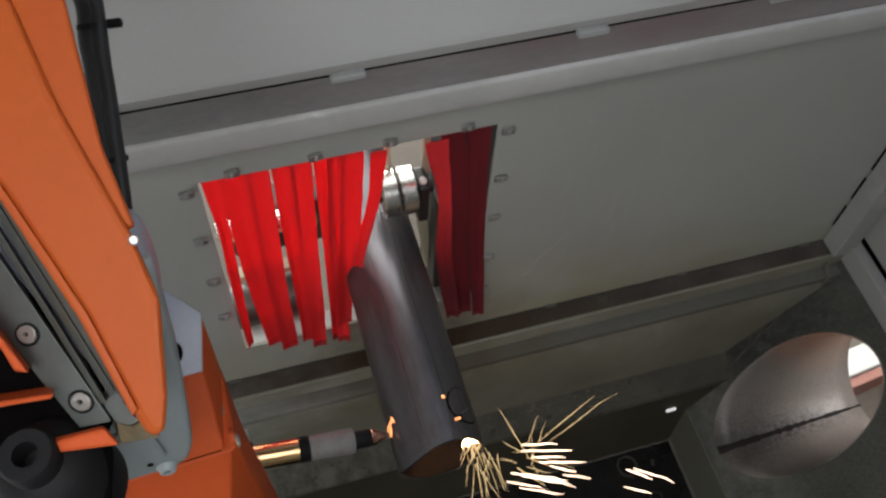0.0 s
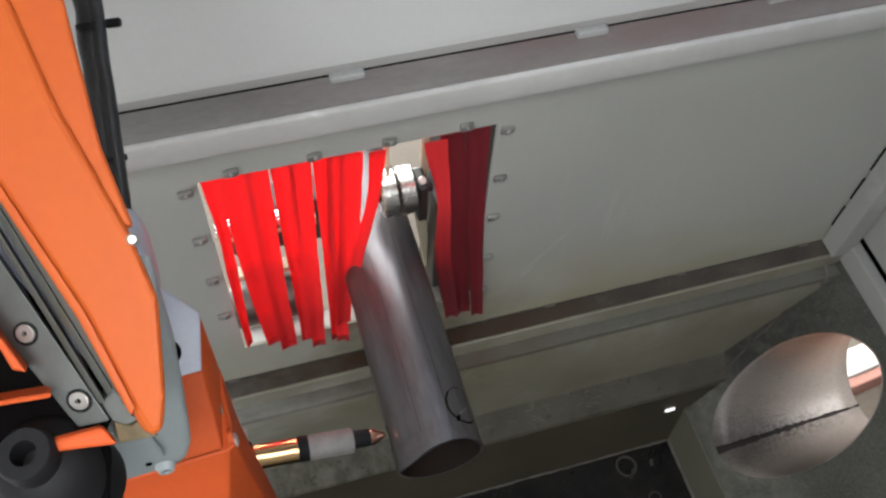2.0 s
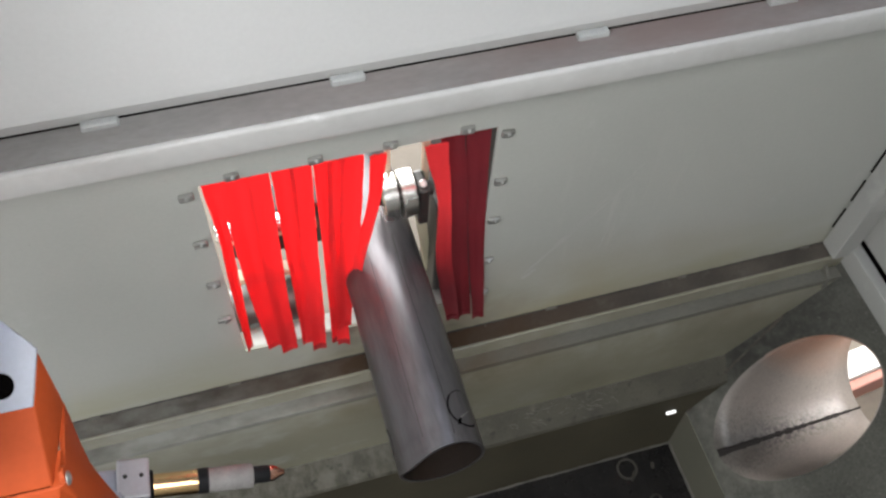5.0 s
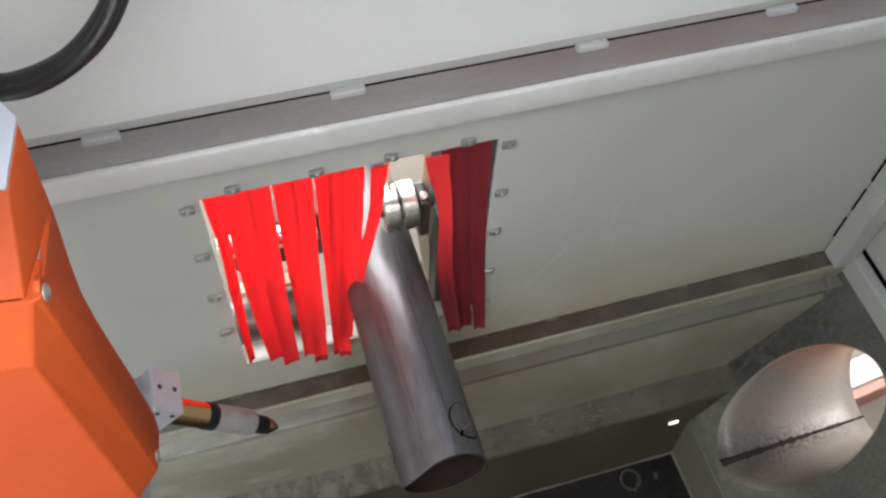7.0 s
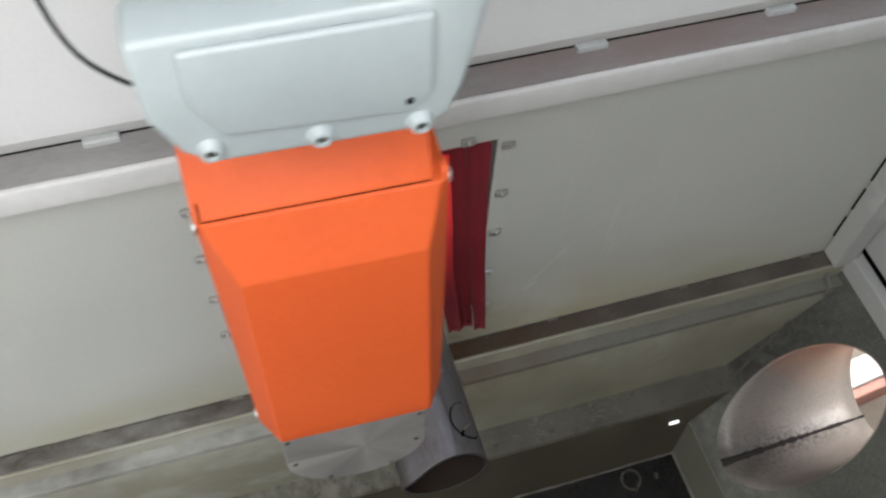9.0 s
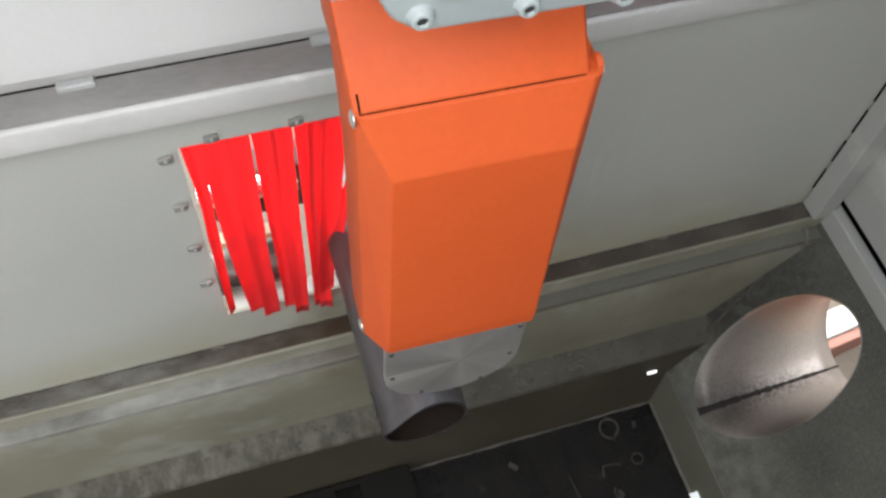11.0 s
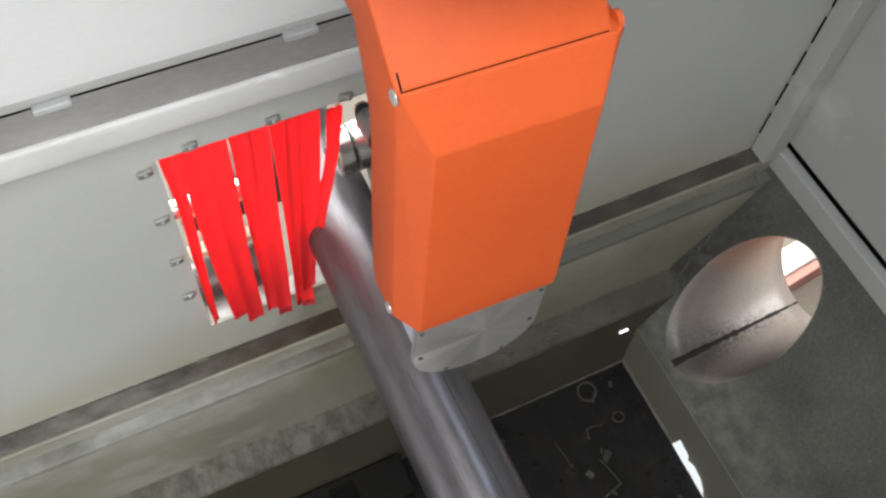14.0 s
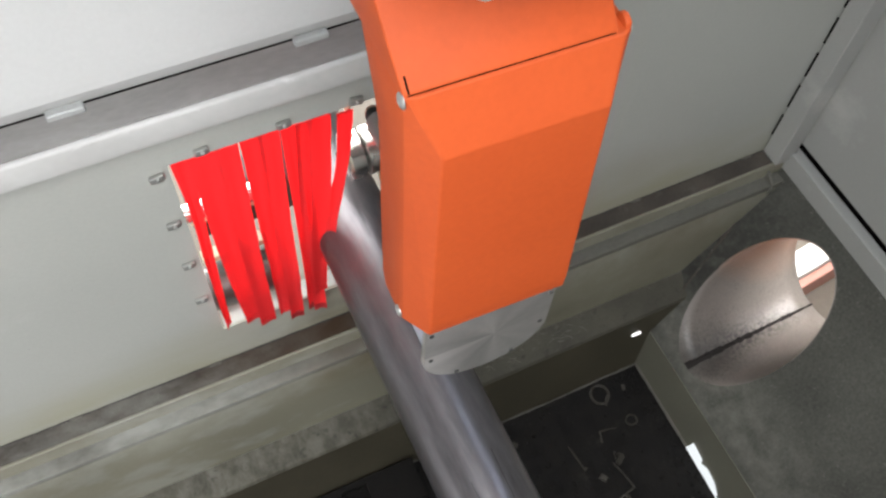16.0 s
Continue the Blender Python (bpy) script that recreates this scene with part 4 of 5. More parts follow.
part("score_line", groove([(0.03 + 0.05 * k, radians(-22) + 0.012 * math.sin(k * 0.5)) for k in range(9)], 0.0004, 0.0004), CUT_EDGE, pipe, "faint lengthwise score line")
part("weld_line", groove([(0.02 + 0.05 * k, radians(18) + 0.02 * math.sin(k * 0.7)) for k in range(10)], 0.0006, 0.0004), CUT_EDGE, pipe, "fine lengthwise weld line")

# ---------------------------------------------------------------- robot wrist with its orange hood
wrist = thing("robot_wrist", "orange sheet metal robot wrist housing with grey casting and zinc screws", "robot wrist")
rings = [  # z, front y, front half width, shoulder y
    (0.000, 0.000, 0.103, 0.004), (-0.062, -0.030, 0.086, 0.002), (-0.385, -0.042, 0.090, -0.006), (-0.408, -0.041, 0.090, -0.006)]
bm = B()
vr = []
for z, yf, hw, ys in rings:
    yb = 0.045
    vr.append([bm.verts.new(p) for p in ((-0.1122, yb, z), (-0.1122, ys, z), (-hw, yf, z), (hw + 0.006, yf, z), (0.1182, ys, z), (0.1182, yb, z))])
for a, b in zip(vr, vr[1:]):
    for k in range(5):
        bm.faces.new((a[k], a[k + 1], b[k + 1], b[k]))
bm.faces.new(vr[0])
bm.faces.new(vr[-1])
bmesh.ops.recalc_face_normals(bm, faces=bm.faces)
bmesh.ops.bevel(bm, geom=list(bm.edges), offset=0.0022, segments=3, affect='EDGES', profile=0.5)
part("hood", bm, ORANGE, wrist, "orange bent sheet metal hood")
side = [(0.0045, 0.0), (0.105, 0.0), (0.097, -0.02), (0.078, -0.06), (0.066, -0.095), (0.062, -0.14), (0.061, -0.25), (0.056, -0.385), (0.045, -0.409),
        (0.000, -0.409), (-0.0045, -0.40), (-0.0045, -0.385), (0.0035, -0.062)]
ear = [(0.0055, 0.005), (0.009, 0.008), (0.015, 0.010), (0.021, 0.008), (0.026, 0.0)]
for s in (-1, 1):
    bm = B()
    out = 0.006 if s > 0 else 0.0
    prism(bm, side if s < 0 else side[:1] + ear + side[1:], "x", s * 0.106 + out, s * 0.1125 + out, 0.0012, 2)
    sp = part("side_plate", bm, ORANGE, wrist, "orange side plate", True)
    for y, z in ((0.003, -0.006), (-0.001, -0.40)):
        bm = B()
        lathe(bm, [(0, 0), (0, 0.0085), (0.0012, 0.0085), (0.0030, 0.006), (0.0034, 0.0035), (0.0025, 0.003), (0.0025, 0)], (s * 0.1125 + out, y + 0.003 + (0.006 if s > 0 else 0.0), z), (s, 0, 0), 14)
        part("screw", bm, ZINC, sp, "domed zinc screw", True)
# upper cover: a bent sheet that leans back above the hood, its flanks running to the rear
bm = B()
lo = [(-0.1128, 0.0035, -0.003), (0.104, 0.0035, -0.003), (0.1180, 0.104, -0.003), (-0.1128, 0.135, -0.003)]
mid = [(-0.1128, 0.0038, 0.002), (0.104, 0.0038, 0.002), (0.1185, 0.106, 0.002), (-0.1130, 0.137, 0.002)]
hi = [(-0.1150, 0.072, 0.067), (0.107, 0.072, 0.067), (0.1215, 0.124, 0.0955), (-0.1170, 0.150, 0.110)]
vr = [[bm.verts.new(p) for p in r] for r in (lo, mid, hi)]
for r0, r1 in zip(vr, vr[1:]):
    for k in range(4):
        j = (k + 1) % 4
        bm.faces.new((r0[k], r0[j], r1[j], r1[k]))
bm.faces.new(vr[0])
bm.faces.new(vr[-1])
bmesh.ops.recalc_face_normals(bm, faces=bm.faces)
bmesh.ops.bevel(bm, geom=list(bm.edges), offset=0.0022, segments=3, affect='EDGES', profile=0.5)
part("upper_cover", bm, ORANGE, wrist, "orange bent upper cover leaning back", True)
bm = B()
box(bm, -0.108, 0.101, 0.0030, 0.006, -0.0004, 0.0008)
part("seam", bm, VOID, wrist, "dark seam above the hood")
TOP = Matrix.Translation((0, 0.0720, 0.0685)) @ Matrix.Rotation(radians(28.6), 4, 'X')
bm = B()
prism(bm, [(-0.115, 0.0), (0.107, 0.0), (0.122, 0.062), (0.085, 0.105), (-0.085, 0.105), (-0.118, 0.062)], "z", -0.002, 0.004, 0.0015, 2)
bm.transform(TOP)
gp = part("grey_plate", bm, GREY_BLUE, wrist, "blue-grey painted flange plate", True)
for s in (-1, 1):
    bm = B()
    lathe(bm, [(0, 0), (0, 0.0145), (0.0012, 0.0145), (0.0012, 0.0125), (0.0006, 0.012), (0.0006, 0)], (s * 0.078, 0.0287, 0.004), (0, 0, 1), 28)
    bm.transform(TOP)
    part("flange_hole", bm, VOID, gp, "round dark hole in the flange plate", True)
bm = B()
lathe(bm, [(-0.085, 0), (-0.085, 0.076), (-0.03, 0.071), (-0.002, 0.056), (0.0, 0.054), (0.020, 0.043), (0.024, 0.036), (0.025, 0)], (0.088, 0.090, 0.288), (1, 0, 0), 44)
part("motor_housing", bm, GREY_BLUE, wrist, "blue-grey round motor housing", True)
bm = B()
prism(bm, [(0.0032, 0.003), (0.0142, 0.0135), (0.0162, 0.0135), (0.0052, 0.003)], "x", -0.1080, -0.1062)
part("slot", bm, VOID, wrist, "dark slot at the cover's edge")
# lower drive: milled end plate with a rounded foot, grey body behind it
foot = [(-0.092, -0.38), (0.092, -0.38), (0.092, -0.505)] + [(0.092 * math.cos(t), -0.505 - 0.082 * math.sin(t)) for t in [math.pi * k / 16 for k in range(1, 16)]] + [(-0.092, -0.505)]
bm = B()
prism(bm, foot, "y", -0.036, -0.026, 0.0012, 1)
ep = part("end_plate", bm, END_ALU, wrist, "milled aluminium end plate with a rounded foot")
for x, z in ((-0.084, -0.425), (0.084, -0.425), (-0.082, -0.50), (0.080, -0.505), (0.045, -0.57), (-0.04, -0.57)):
    bm = B()
    lathe(bm, [(0, 0), (0, 0.0035), (0.0015, 0.003), (0.0015, 0)], (x, -0.036, z), (0, -1, 0), 10)
    part("plate_screw", bm, DARK, ep)
body = [(x * 0.9, z if z > -0.39 else z * 0.99) for x, z in foot]
bm = B()
prism(bm, body, "y", -0.025, 0.13, 0.003, 1)
part("drive_body", bm, GREY_BLUE, wrist, "grey drive body behind the end plate")

# ---------------------------------------------------------------- plasma torch
torch = thing("plasma_torch", "plasma cutting torch with brass sleeve, grey shield and copper nozzle", "torch")
bm = B()
box(bm, -0.066, -0.010, -0.040, 0.034, -0.034, 0.062, 0.004, 2)
mp = part("mount_block", bm, MOUNT, torch, "pale bare aluminium mounting block")
for x, y, z, ax in ((-0.052, -0.040, 0.048, (0, -1, 0)), (-0.024, -0.040, 0.048, (0, -1, 0)), (-0.020, -0.040, -0.006, (0, -1, 0)), (-0.038, -0.040, -0.004, (0, -1, 0)), (-0.052, 0.0, 0.062, (0, 0, 1)), (-0.024, 0.0, 0.062, (0, 0, 1))):
    bm = B()
    lathe(bm, [(0, 0), (0, 0.0042), (0.0012, 0.0042), (0.0012, 0)], (x, y, z), ax, 12)
    part("mount_screw", bm, DARK, mp)
bm = B()
lathe(bm, [(-0.012, 0), (-0.012, 0.030), (-0.004, 0.030), (-0.002, 0.028), (-0.002, 0)], (0, 0, 0), (1, 0, 0), 36)
part("flange", bm, BLACK, torch, "dark round flange", True)
bm = B()
box(bm, -0.15, -0.064, -0.03, 0.03, -0.03, 0.03, 0.006, 2)
part("mount_arm", bm, GREY_BLUE, torch, "grey mounting arm")
for nm, mt, prof in (
        ("sleeve", BRASS, [(-0.004, 0), (-0.004, 0.0228), (0.078, 0.0228), (0.078, 0)]),
        ("insulator_ring", BLACK, [(0.078, 0), (0.078, 0.0236), (0.080, 0.0240), (0.096, 0.0240), (0.098, 0.0236), (0.098, 0)]),
        ("shield", TORCH_GREY, [(0.098, 0), (0.098, 0.0232), (0.178, 0.0236), (0.181, 0.0225), (0.181, 0)]),
        ("retaining_cap", BLACK, [(0.181, 0), (0.181, 0.0170), (0.212, 0.0165), (0.214, 0.0155), (0.214, 0)]),
        ("nozzle", COPPER, [(0.214, 0), (0.214, 0.0158), (0.222, 0.0152), (0.241, 0.0055), (0.243, 0.0045), (0.243, 0)])):
    bm = B()
    lathe(bm, prof, (0, 0, 0), (1, 0, 0), 40)
    part(nm, bm, mt, torch, smooth=True)

# ---------------------------------------------------------------- robot forearm (cover, guide rail, elbow casting)
ARM0 = pose(0, 0, 0, 32.776, -2.657, -16.370)   # the forearm's own lean
ARM_AT = Vector((-0.003, -0.736, 2.196))
AS = 0.89            # size of the forearm against its first sketch
arm = thing("robot_forearm", "orange robot forearm with a linear guide rail and bolted aluminium strip", "robot arm")


def slab(pts, back, front, bevel=0.004, seg=2):
    """A prism of (a, b) millimetres across the arm's face, between two depths in metres."""
    bm = B()
    prism(bm, [(a * AS / 1000, b * AS / 1000) for a, b in pts], "z", back, front, bevel, seg)
    for v in bm.verts:
        slant(v, front)
    return bm


FLANK = Vector((-0.42, 0.0, -1.0))     # the way in which the flanks of the arm run back


def slant(v, front):
    """Let the side faces of a plate run back along the arm's flank."""
    d = front - v.co.z
    v.co = Vector((v.co.x, v.co.y, front)) + FLANK * d


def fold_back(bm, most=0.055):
    """Turn what lies beside the cover's long edge back, as the folded flank of the arm."""
    for v in bm.verts:
        off = (v.co.x + 0.022 * AS) * -0.852 + (v.co.y - 0.015 * AS) * -0.524
        v.co += FLANK * min(most, max(0.0, off))
    return bm


part("cover", slab([(-12, -2), (1, 1), (3, 30), (-3, 108), (-26, 160), (-84, 262), (-118, 338), (-190, 480), (-260, 620), (-480, 620), (-330, 470), (-126, 187), (-63, 92), (-24, 17)], -0.040, 0.0, 0.007, 3),
     ORANGE_ARM, arm, "orange bent sheet metal arm cover")
part("side_cover", slab([(-24, 163), (-51, 228), (-79, 338), (-113, 480), (-166, 620), (-280, 620), (-208, 480), (-135, 339), (-100, 263), (-40, 163)], -0.030, -0.006, 0.005, 3),
     ORANGE_ARM, arm, "orange side cover panel behind a seam")
part("cover_rim", slab([(-24, 16), (-20, 22), (-59, 96), (-122, 190), (-326, 474), (-332, 470), (-128, 186), (-65, 91)], -0.02, 0.0035, 0.0015, 2), ORANGE_ARM, arm, "folded orange rim", True)
bm = B()
lathe(bm, [(0, 0), (0, 0.0045), (0.002, 0.0045), (0.0045, 0.003), (0.005, 0)], (-0.023, 0.137, -0.004), (0.3, 0, 1), 14)
part("cover_screw", bm, ZINC, arm, "domed zinc screw", True)


def along(o0, o1, s0, s1):
    """A strip beside the cover's long edge: offsets to its left, lengths up along it (mm)."""
    e, n = (-0.524, 0.852), (-0.852, -0.524)
    p = lambda o, s: (-22 + n[0] * o + e[0] * s, 15 + n[1] * o + e[1] * s)
    return [p(o0, s0), p(o0, s1), p(o1, s1), p(o1, s0)]


def beside(pts):
    """The same strip's way of naming places: (offset, length) pairs to points across the arm's face."""
    return [along(o, 0, q, 0)[0] for o, q in pts]


for o0, o1, lift in ((1.5, 8.5, -0.012), (11.0, 17.5, -0.016), (20.0, 25.5, -0.012)):
    part("guide_rail", fold_back(slab(beside([(o0, 19), (o0 + 4, 640), (o1 + 4, 640), (o1, 19)]), -0.06, lift, 0.0012, 2)), GUIDE, arm, "dull oily linear guide rail")
for o0, o1 in ((8.5, 11.0), (17.5, 20.0)):
    part("guide_groove", fold_back(slab(beside([(o0, 20), (o0 + 4, 640), (o1 + 4, 640), (o1, 20)]), -0.06, -0.024, 0.001, 1)), BLACK, arm, "black groove of the guide rail")
part("mount_strip", fold_back(slab(beside([(24, 3), (40.5, 320), (98, 320), (67, 110), (51.5, 7)]), -0.05, -0.010, 0.0015, 2), 0.09), ALU_PLATE, arm, "bolted aluminium strip")
part("rail_end", fold_back(slab(beside([(0.6, 30), (24, 19), (24, 1), (14, -6), (0.2, -4)]), -0.055, -0.013, 0.002, 2)), ALU_PLATE, arm, "worn metal end block of the rail")
part("end_face", fold_back(slab(beside([(0.4, -5), (14, -7), (24, 0), (31, -18), (-1.5, -23)]), -0.055, -0.015, 0.001, 1)), OILED, arm, "oil-stained brown end face of the rail")
part("oil_patch", fold_back(slab(beside([(1.2, 25), (6, 22), (8.5, 14), (6.5, 6), (7.5, 0), (3.5, -4), (1.0, 0)]), -0.02, -0.0122, 0.0006, 1)), BLACK, arm, "black greasy patch on the end block")
for o, q in ((37.9, 28.1), (47.5, 98.9), (57.0, 170)):
    a, b = beside([(o, q)])[0]
    bm = B()
    lathe(bm, [(0, 0), (0, 0.0095), (0.0012, 0.0095), (0.0012, 0)], (a * AS / 1000, b * AS / 1000, -0.010), (0, 0, 1), 24)
    cb = part("counterbore", fold_back(bm), BLACK, arm)
    bm = B()
    lathe(bm, [(0, 0.0018), (0.0034, 0.0022), (0.0034, 0.0062), (0.0026, 0.0072), (0, 0.0074)], (a * AS / 1000 + 0.0006, b * AS / 1000 + 0.0004, -0.009), (0, 0, 1), 20)
    part("strip_bolt", fold_back(bm), END_ALU, cb, "zinc socket-head bolt")
part("lower_cover", slab([(-200, 12.6), (-101.6, 28.4), (-102.3, 24.0), (-200, 7.8)], -0.10, -0.030, 0.002, 2), ORANGE, arm, "orange edge of a lower cover")
part("upper_strip", slab([(-200, 147), (-122, 45), (-134, 46.5), (-143, 62), (-208, 146)], -0.10, -0.030, 0.002, 2), ORANGE, arm, "orange strip beside the aluminium strip")
part("lower_bar", slab([(-102, -11.2), (-60, -0.1), (-46.8, -14.5), (-102, -21.4)], -0.045, -0.030, 0.003, 2), ORANGE, arm, "orange lower bar")
# near-black box: the shade inside the arm is put into its colour
part("shadow_box", slab([(-330, -80), (-70, -80), (-68, -32), (-72, -10), (-62, 8), (-178, 150), (-330, 150)], -0.14, -0.070, 0.002, 1), VOID, arm, "black box standing in for the dark hollow of the arm")
bm = B()
lathe(bm, [(-0.10, 0.012), (-0.10, 0.043), (-0.035, 0.040), (-0.022, 0.030), (-0.016, 0.021), (0.0, 0.021), (0.003, 0.019), (0.003, 0.0095), (-0.02, 0.009), (-0.02, 0)], (-0.106, -0.018, -0.020), (0.0, 0.5, 1), 36)
part("cable_gland", bm, BLACK, arm, "black round cable gland with a dark bore", True)

elbow = thing("elbow_casting", "grey-green painted cast elbow cover with three socket bolts", "robot elbow")
cpts = [(-0.112, 0.27), (-0.112, 0.200), (-0.095, 0.163), (-0.075, 0.147), (0.084, 0.145), (0.100, 0.158), (0.110, 0.185), (0.118, 0.225), (0.136, 0.33), (0.150, 0.45), (0.122, 0.45), (0.104, 0.33), (0.080, 0.27)]
bm = B()
prism(bm, cpts, "y", -0.052, -0.006, 0.006, 3)
part("cover_plate", bm, GREY_CAST, elbow, smooth=True)
bm = B()
prism(bm, [(-0.082, 0.262), (-0.082, 0.215), (-0.062, 0.180), (0.07, 0.172), (0.086, 0.19), (0.086, 0.262)], "y", -0.058, -0.050, 0.004, 3)
part("raised_face", bm, GREY_CAST, elbow, smooth=True)
for x, z in ((-0.075, 0.165), (0.003, 0.160), (0.077, 0.156)):
    bm = B()
    lathe(bm, [(-0.004, 0), (-0.004, 0.013), (0.0, 0.0105), (0.004, 0.0085), (0.0065, 0.0075), (0.007, 0.0068), (0.007, 0.0046), (0.003, 0.0042), (0.003, 0)], (x, -0.052, z), (0, -1, 0), 24)
    bo = part("boss", bm, GREY_CAST, elbow, smooth=True)
    bm = B()
    lathe(bm, [(0.0, 0), (0.0, 0.0046), (0.0045, 0.0046), (0.0045, 0)], (x, -0.052, z), (0, -1, 0), 16)
    part("socket_bolt", bm, DARK, bo, "dark socket bolt")
bm = B()
lathe(bm, [(0, 0), (0, 0.003), (0.001, 0.003), (0.001, 0)], (0.068, -0.0582, 0.186), (0, -1, 0), 12)
part("oil_hole", bm, VOID, elbow)
bm = B()
lathe(bm, [(0, 0), (0, 0.060), (0.004, 0.064), (0.03, 0.064), (0.03, 0)], (0.035, -0.008, 0.26), (0, 1, 0), 40)
part("round_neck", bm, GREY_BLUE, elbow, "blue-grey round neck", True)

# hose along the arm: a rigid bow of black sleeved cable
hose = thing("hose_bundle", "black sleeved hose bundle tied along the robot arm", "hose")
HR = 0.0150
ctrl = [(0, -0.08, 0), (0, 0, 0), (0, 0.06, 0), (0, 0.127, 0), (-0.001, 0.17, 0), (0, 0.215, 0)] + [(-0.150 + 0.150 * math.cos(a), 0.215 + 0.150 * math.sin(a), 0.02 * a) for a in [radians(15 * k) for k in range(1, 10)]]
bm = B()
sweep(bm, curve_points(ctrl, 8), HR, 18, 0.10)
part("sleeve", bm, RUBBER, hose, smooth=True)
bm = B()
sweep(bm, [p + Vector((0.012, 0, 0.010)) for p in curve_points(ctrl, 8)], 0.0085, 12, 0.1)
part("thin_line", bm, RUBBER, hose, smooth=True)
for y in (0.045, 0.195):
    bm = B()
    lathe(bm, [(-0.003, HR * 1.0), (-0.003, HR * 1.2), (0.003, HR * 1.2), (0.003, HR * 1.0)], (0.003, y, 0.003), (0, 1, 0.2), 24, True)
    part("tie", bm, BLACK, hose, "black cable tie", True)
bm = B()
box(bm, 0.018, 0.036, 0.190, 0.200, 0.0, 0.008, 0.002, 1)
part("tie_end", bm, BLACK, hose)

bm = B()
sweep(bm, curve_points([(-0.112, 0.06, 0.115), (-0.135, 0.06, 0.125), (-0.165, 0.07, 0.155), (-0.178, 0.08, 0.21), (-0.175, 0.09, 0.28)], 8), 0.0022, 8)
part("thin_cable", bm, BLACK, wrist, "thin black cable", True)

# ---------------------------------------------------------------- scrap on the floor
def scrap_ring(x, y, r, w, rot=0.0):
    bm = B()
    lathe(bm, [(0, r - w), (0, r), (0.008, r), (0.008, r - w)], (0, 0, 0), (0, 0, 1), 32, True)
    o = finish("scrap_ring", bm, SCRAP, smooth=True)
    o.matrix_basis = pose(x, y, -0.022, rot, rot * 0.6, 0)
    return tagged(o, "rusty steel ring cut from a pipe, lying in the slag", "scrap ring", "scrap")


def scrap_chip(x, y, sx, sy, rz):
    bm = B()
    box(bm, -sx, sx, -sy, sy, 0, 0.010, 0.002, 1)
    o = finish("scrap_strip", bm, SCRAP)
    o.matrix_basis = pose(x, y, -0.022, random.uniform(-15, 15), random.uniform(-15, 15), rz)
    return tagged(o, "dark steel off-cut lying in the slag", "off-cut", "scrap")


def scrap_angle(x, y, l1, l2, rz, lift=-0.018):
    """A thin strip bent into an L, half sunk in the slag."""
    bm = B()
    sweep(bm, curve_points([(0, -l1, -0.012), (0, -l1 * 0.5, 0.0), (0.001, -0.004, 0.002), (0.005, 0, 0.002), (l2 * 0.6, 0.001, 0.001), (l2, 0.002, -0.010)], 5), 0.0028, 6, 0.5)
    o = finish("scrap_angle", bm, SCRAP, smooth=True)
    o.matrix_basis = pose(x, y, lift, random.uniform(-4, 4), random.uniform(-4, 4), rz)
    return tagged(o, "thin bent steel strip half sunk in the slag", "scrap strip", "scrap")


scrap_ring(1.066, -0.233, 0.034, 0.006, 7)
scrap_ring(1.117, -0.352, 0.020, 0.004, -12)
scrap_angle(0.998, -0.345, 0.030, 0.060, -8)
scrap_angle(1.004, -0.424, 0.020, 0.010, 10)
scrap_angle(1.010, -0.545, 0.115, 0.066, 190)
scrap_angle(0.893, -0.430, -0.09, 0.012, 3)
for _ in range(40):
    scrap_chip(random.uniform(-0.3, 1.18), random.uniform(-0.9, -0.24), random.uniform(0.006, 0.030), random.uniform(0.003, 0.010), random.uniform(0, 180))


def slag_crumbs():
    """Loose clinker and cut drops scattered over the floor, thicker along the joints."""
    rnd = random.Random(17)
    bm = B()
    for k in range(900):
        x = rnd.uniform(-0.4, 1.22) if k % 3 else rnd.gauss(1.20, 0.02)
        y = rnd.uniform(-1.0, -0.20) if k % 4 else rnd.gauss(-0.205, 0.012)
        x, y = min(x, 1.225), min(y, -0.19)
        r = rnd.uniform(0.002, 0.007)
        turn = rnd.uniform(0, 6)
        vs = [bm.verts.new((x + r * rnd.uniform(0.6, 1.6) * math.cos(turn + a), y + r * rnd.uniform(0.6, 1.4) * math.sin(turn + a), -0.030)) for a in (0, 1.3, 2.5, 3.8, 5.1)]
        tip = bm.verts.new((x, y, -0.026 + r * rnd.uniform(0.4, 1.0)))
        for i in range(5):
            bm.faces.new((vs[i], vs[(i + 1) % 5], tip))
    return tagged(finish("slag_crumbs", bm, SLAG), "loose dark clinker and cut drops on the floor", "slag", kind="stuff")


slag_crumbs()
bm = B()
prism(bm, [(-0.502, -0.02), (-0.512, 0.038), (-0.565, 0.028), (-0.572, 0.006), (-0.60, 0.024), (-0.64, 0.014), (-0.69, -0.03)], "x", 1.2290, 1.2345)
lk = struct("light_leak", bm, glow("daylight_leak", (0.92, 0.97, 1), 0.9), "bright daylight through a torn gap at the foot of the hopper", "gap")
bm = B()
box(bm, 1.166, 1.196, -0.174, -0.166, 0.219, 0.228)
struct("light_slot", bm, glow("daylight_slot", (1, 1, 1), 1.6), "bright daylight through a small slot", "gap")
# low sump box at the foot of the wall, two square holes in its lid
sump = thing("sump_box", "dark dirty steel sump box with two square holes in its lid", "sump box")
HOLES = ((0.023, 0.107), (0.168, 0.250))
bm = B()
for y0, y1, spans in ((-0.205, -0.190, ((-0.70, 0.405),)), (-0.268, -0.205, ((-0.70, 0.023), (0.107, 0.168), (0.250, 0.405))), (-0.315, -0.268, ((-0.70, 0.405),))):
    for x0, x1 in spans:
        box(bm, x0, x1, y0, y1, 0.046, 0.050)
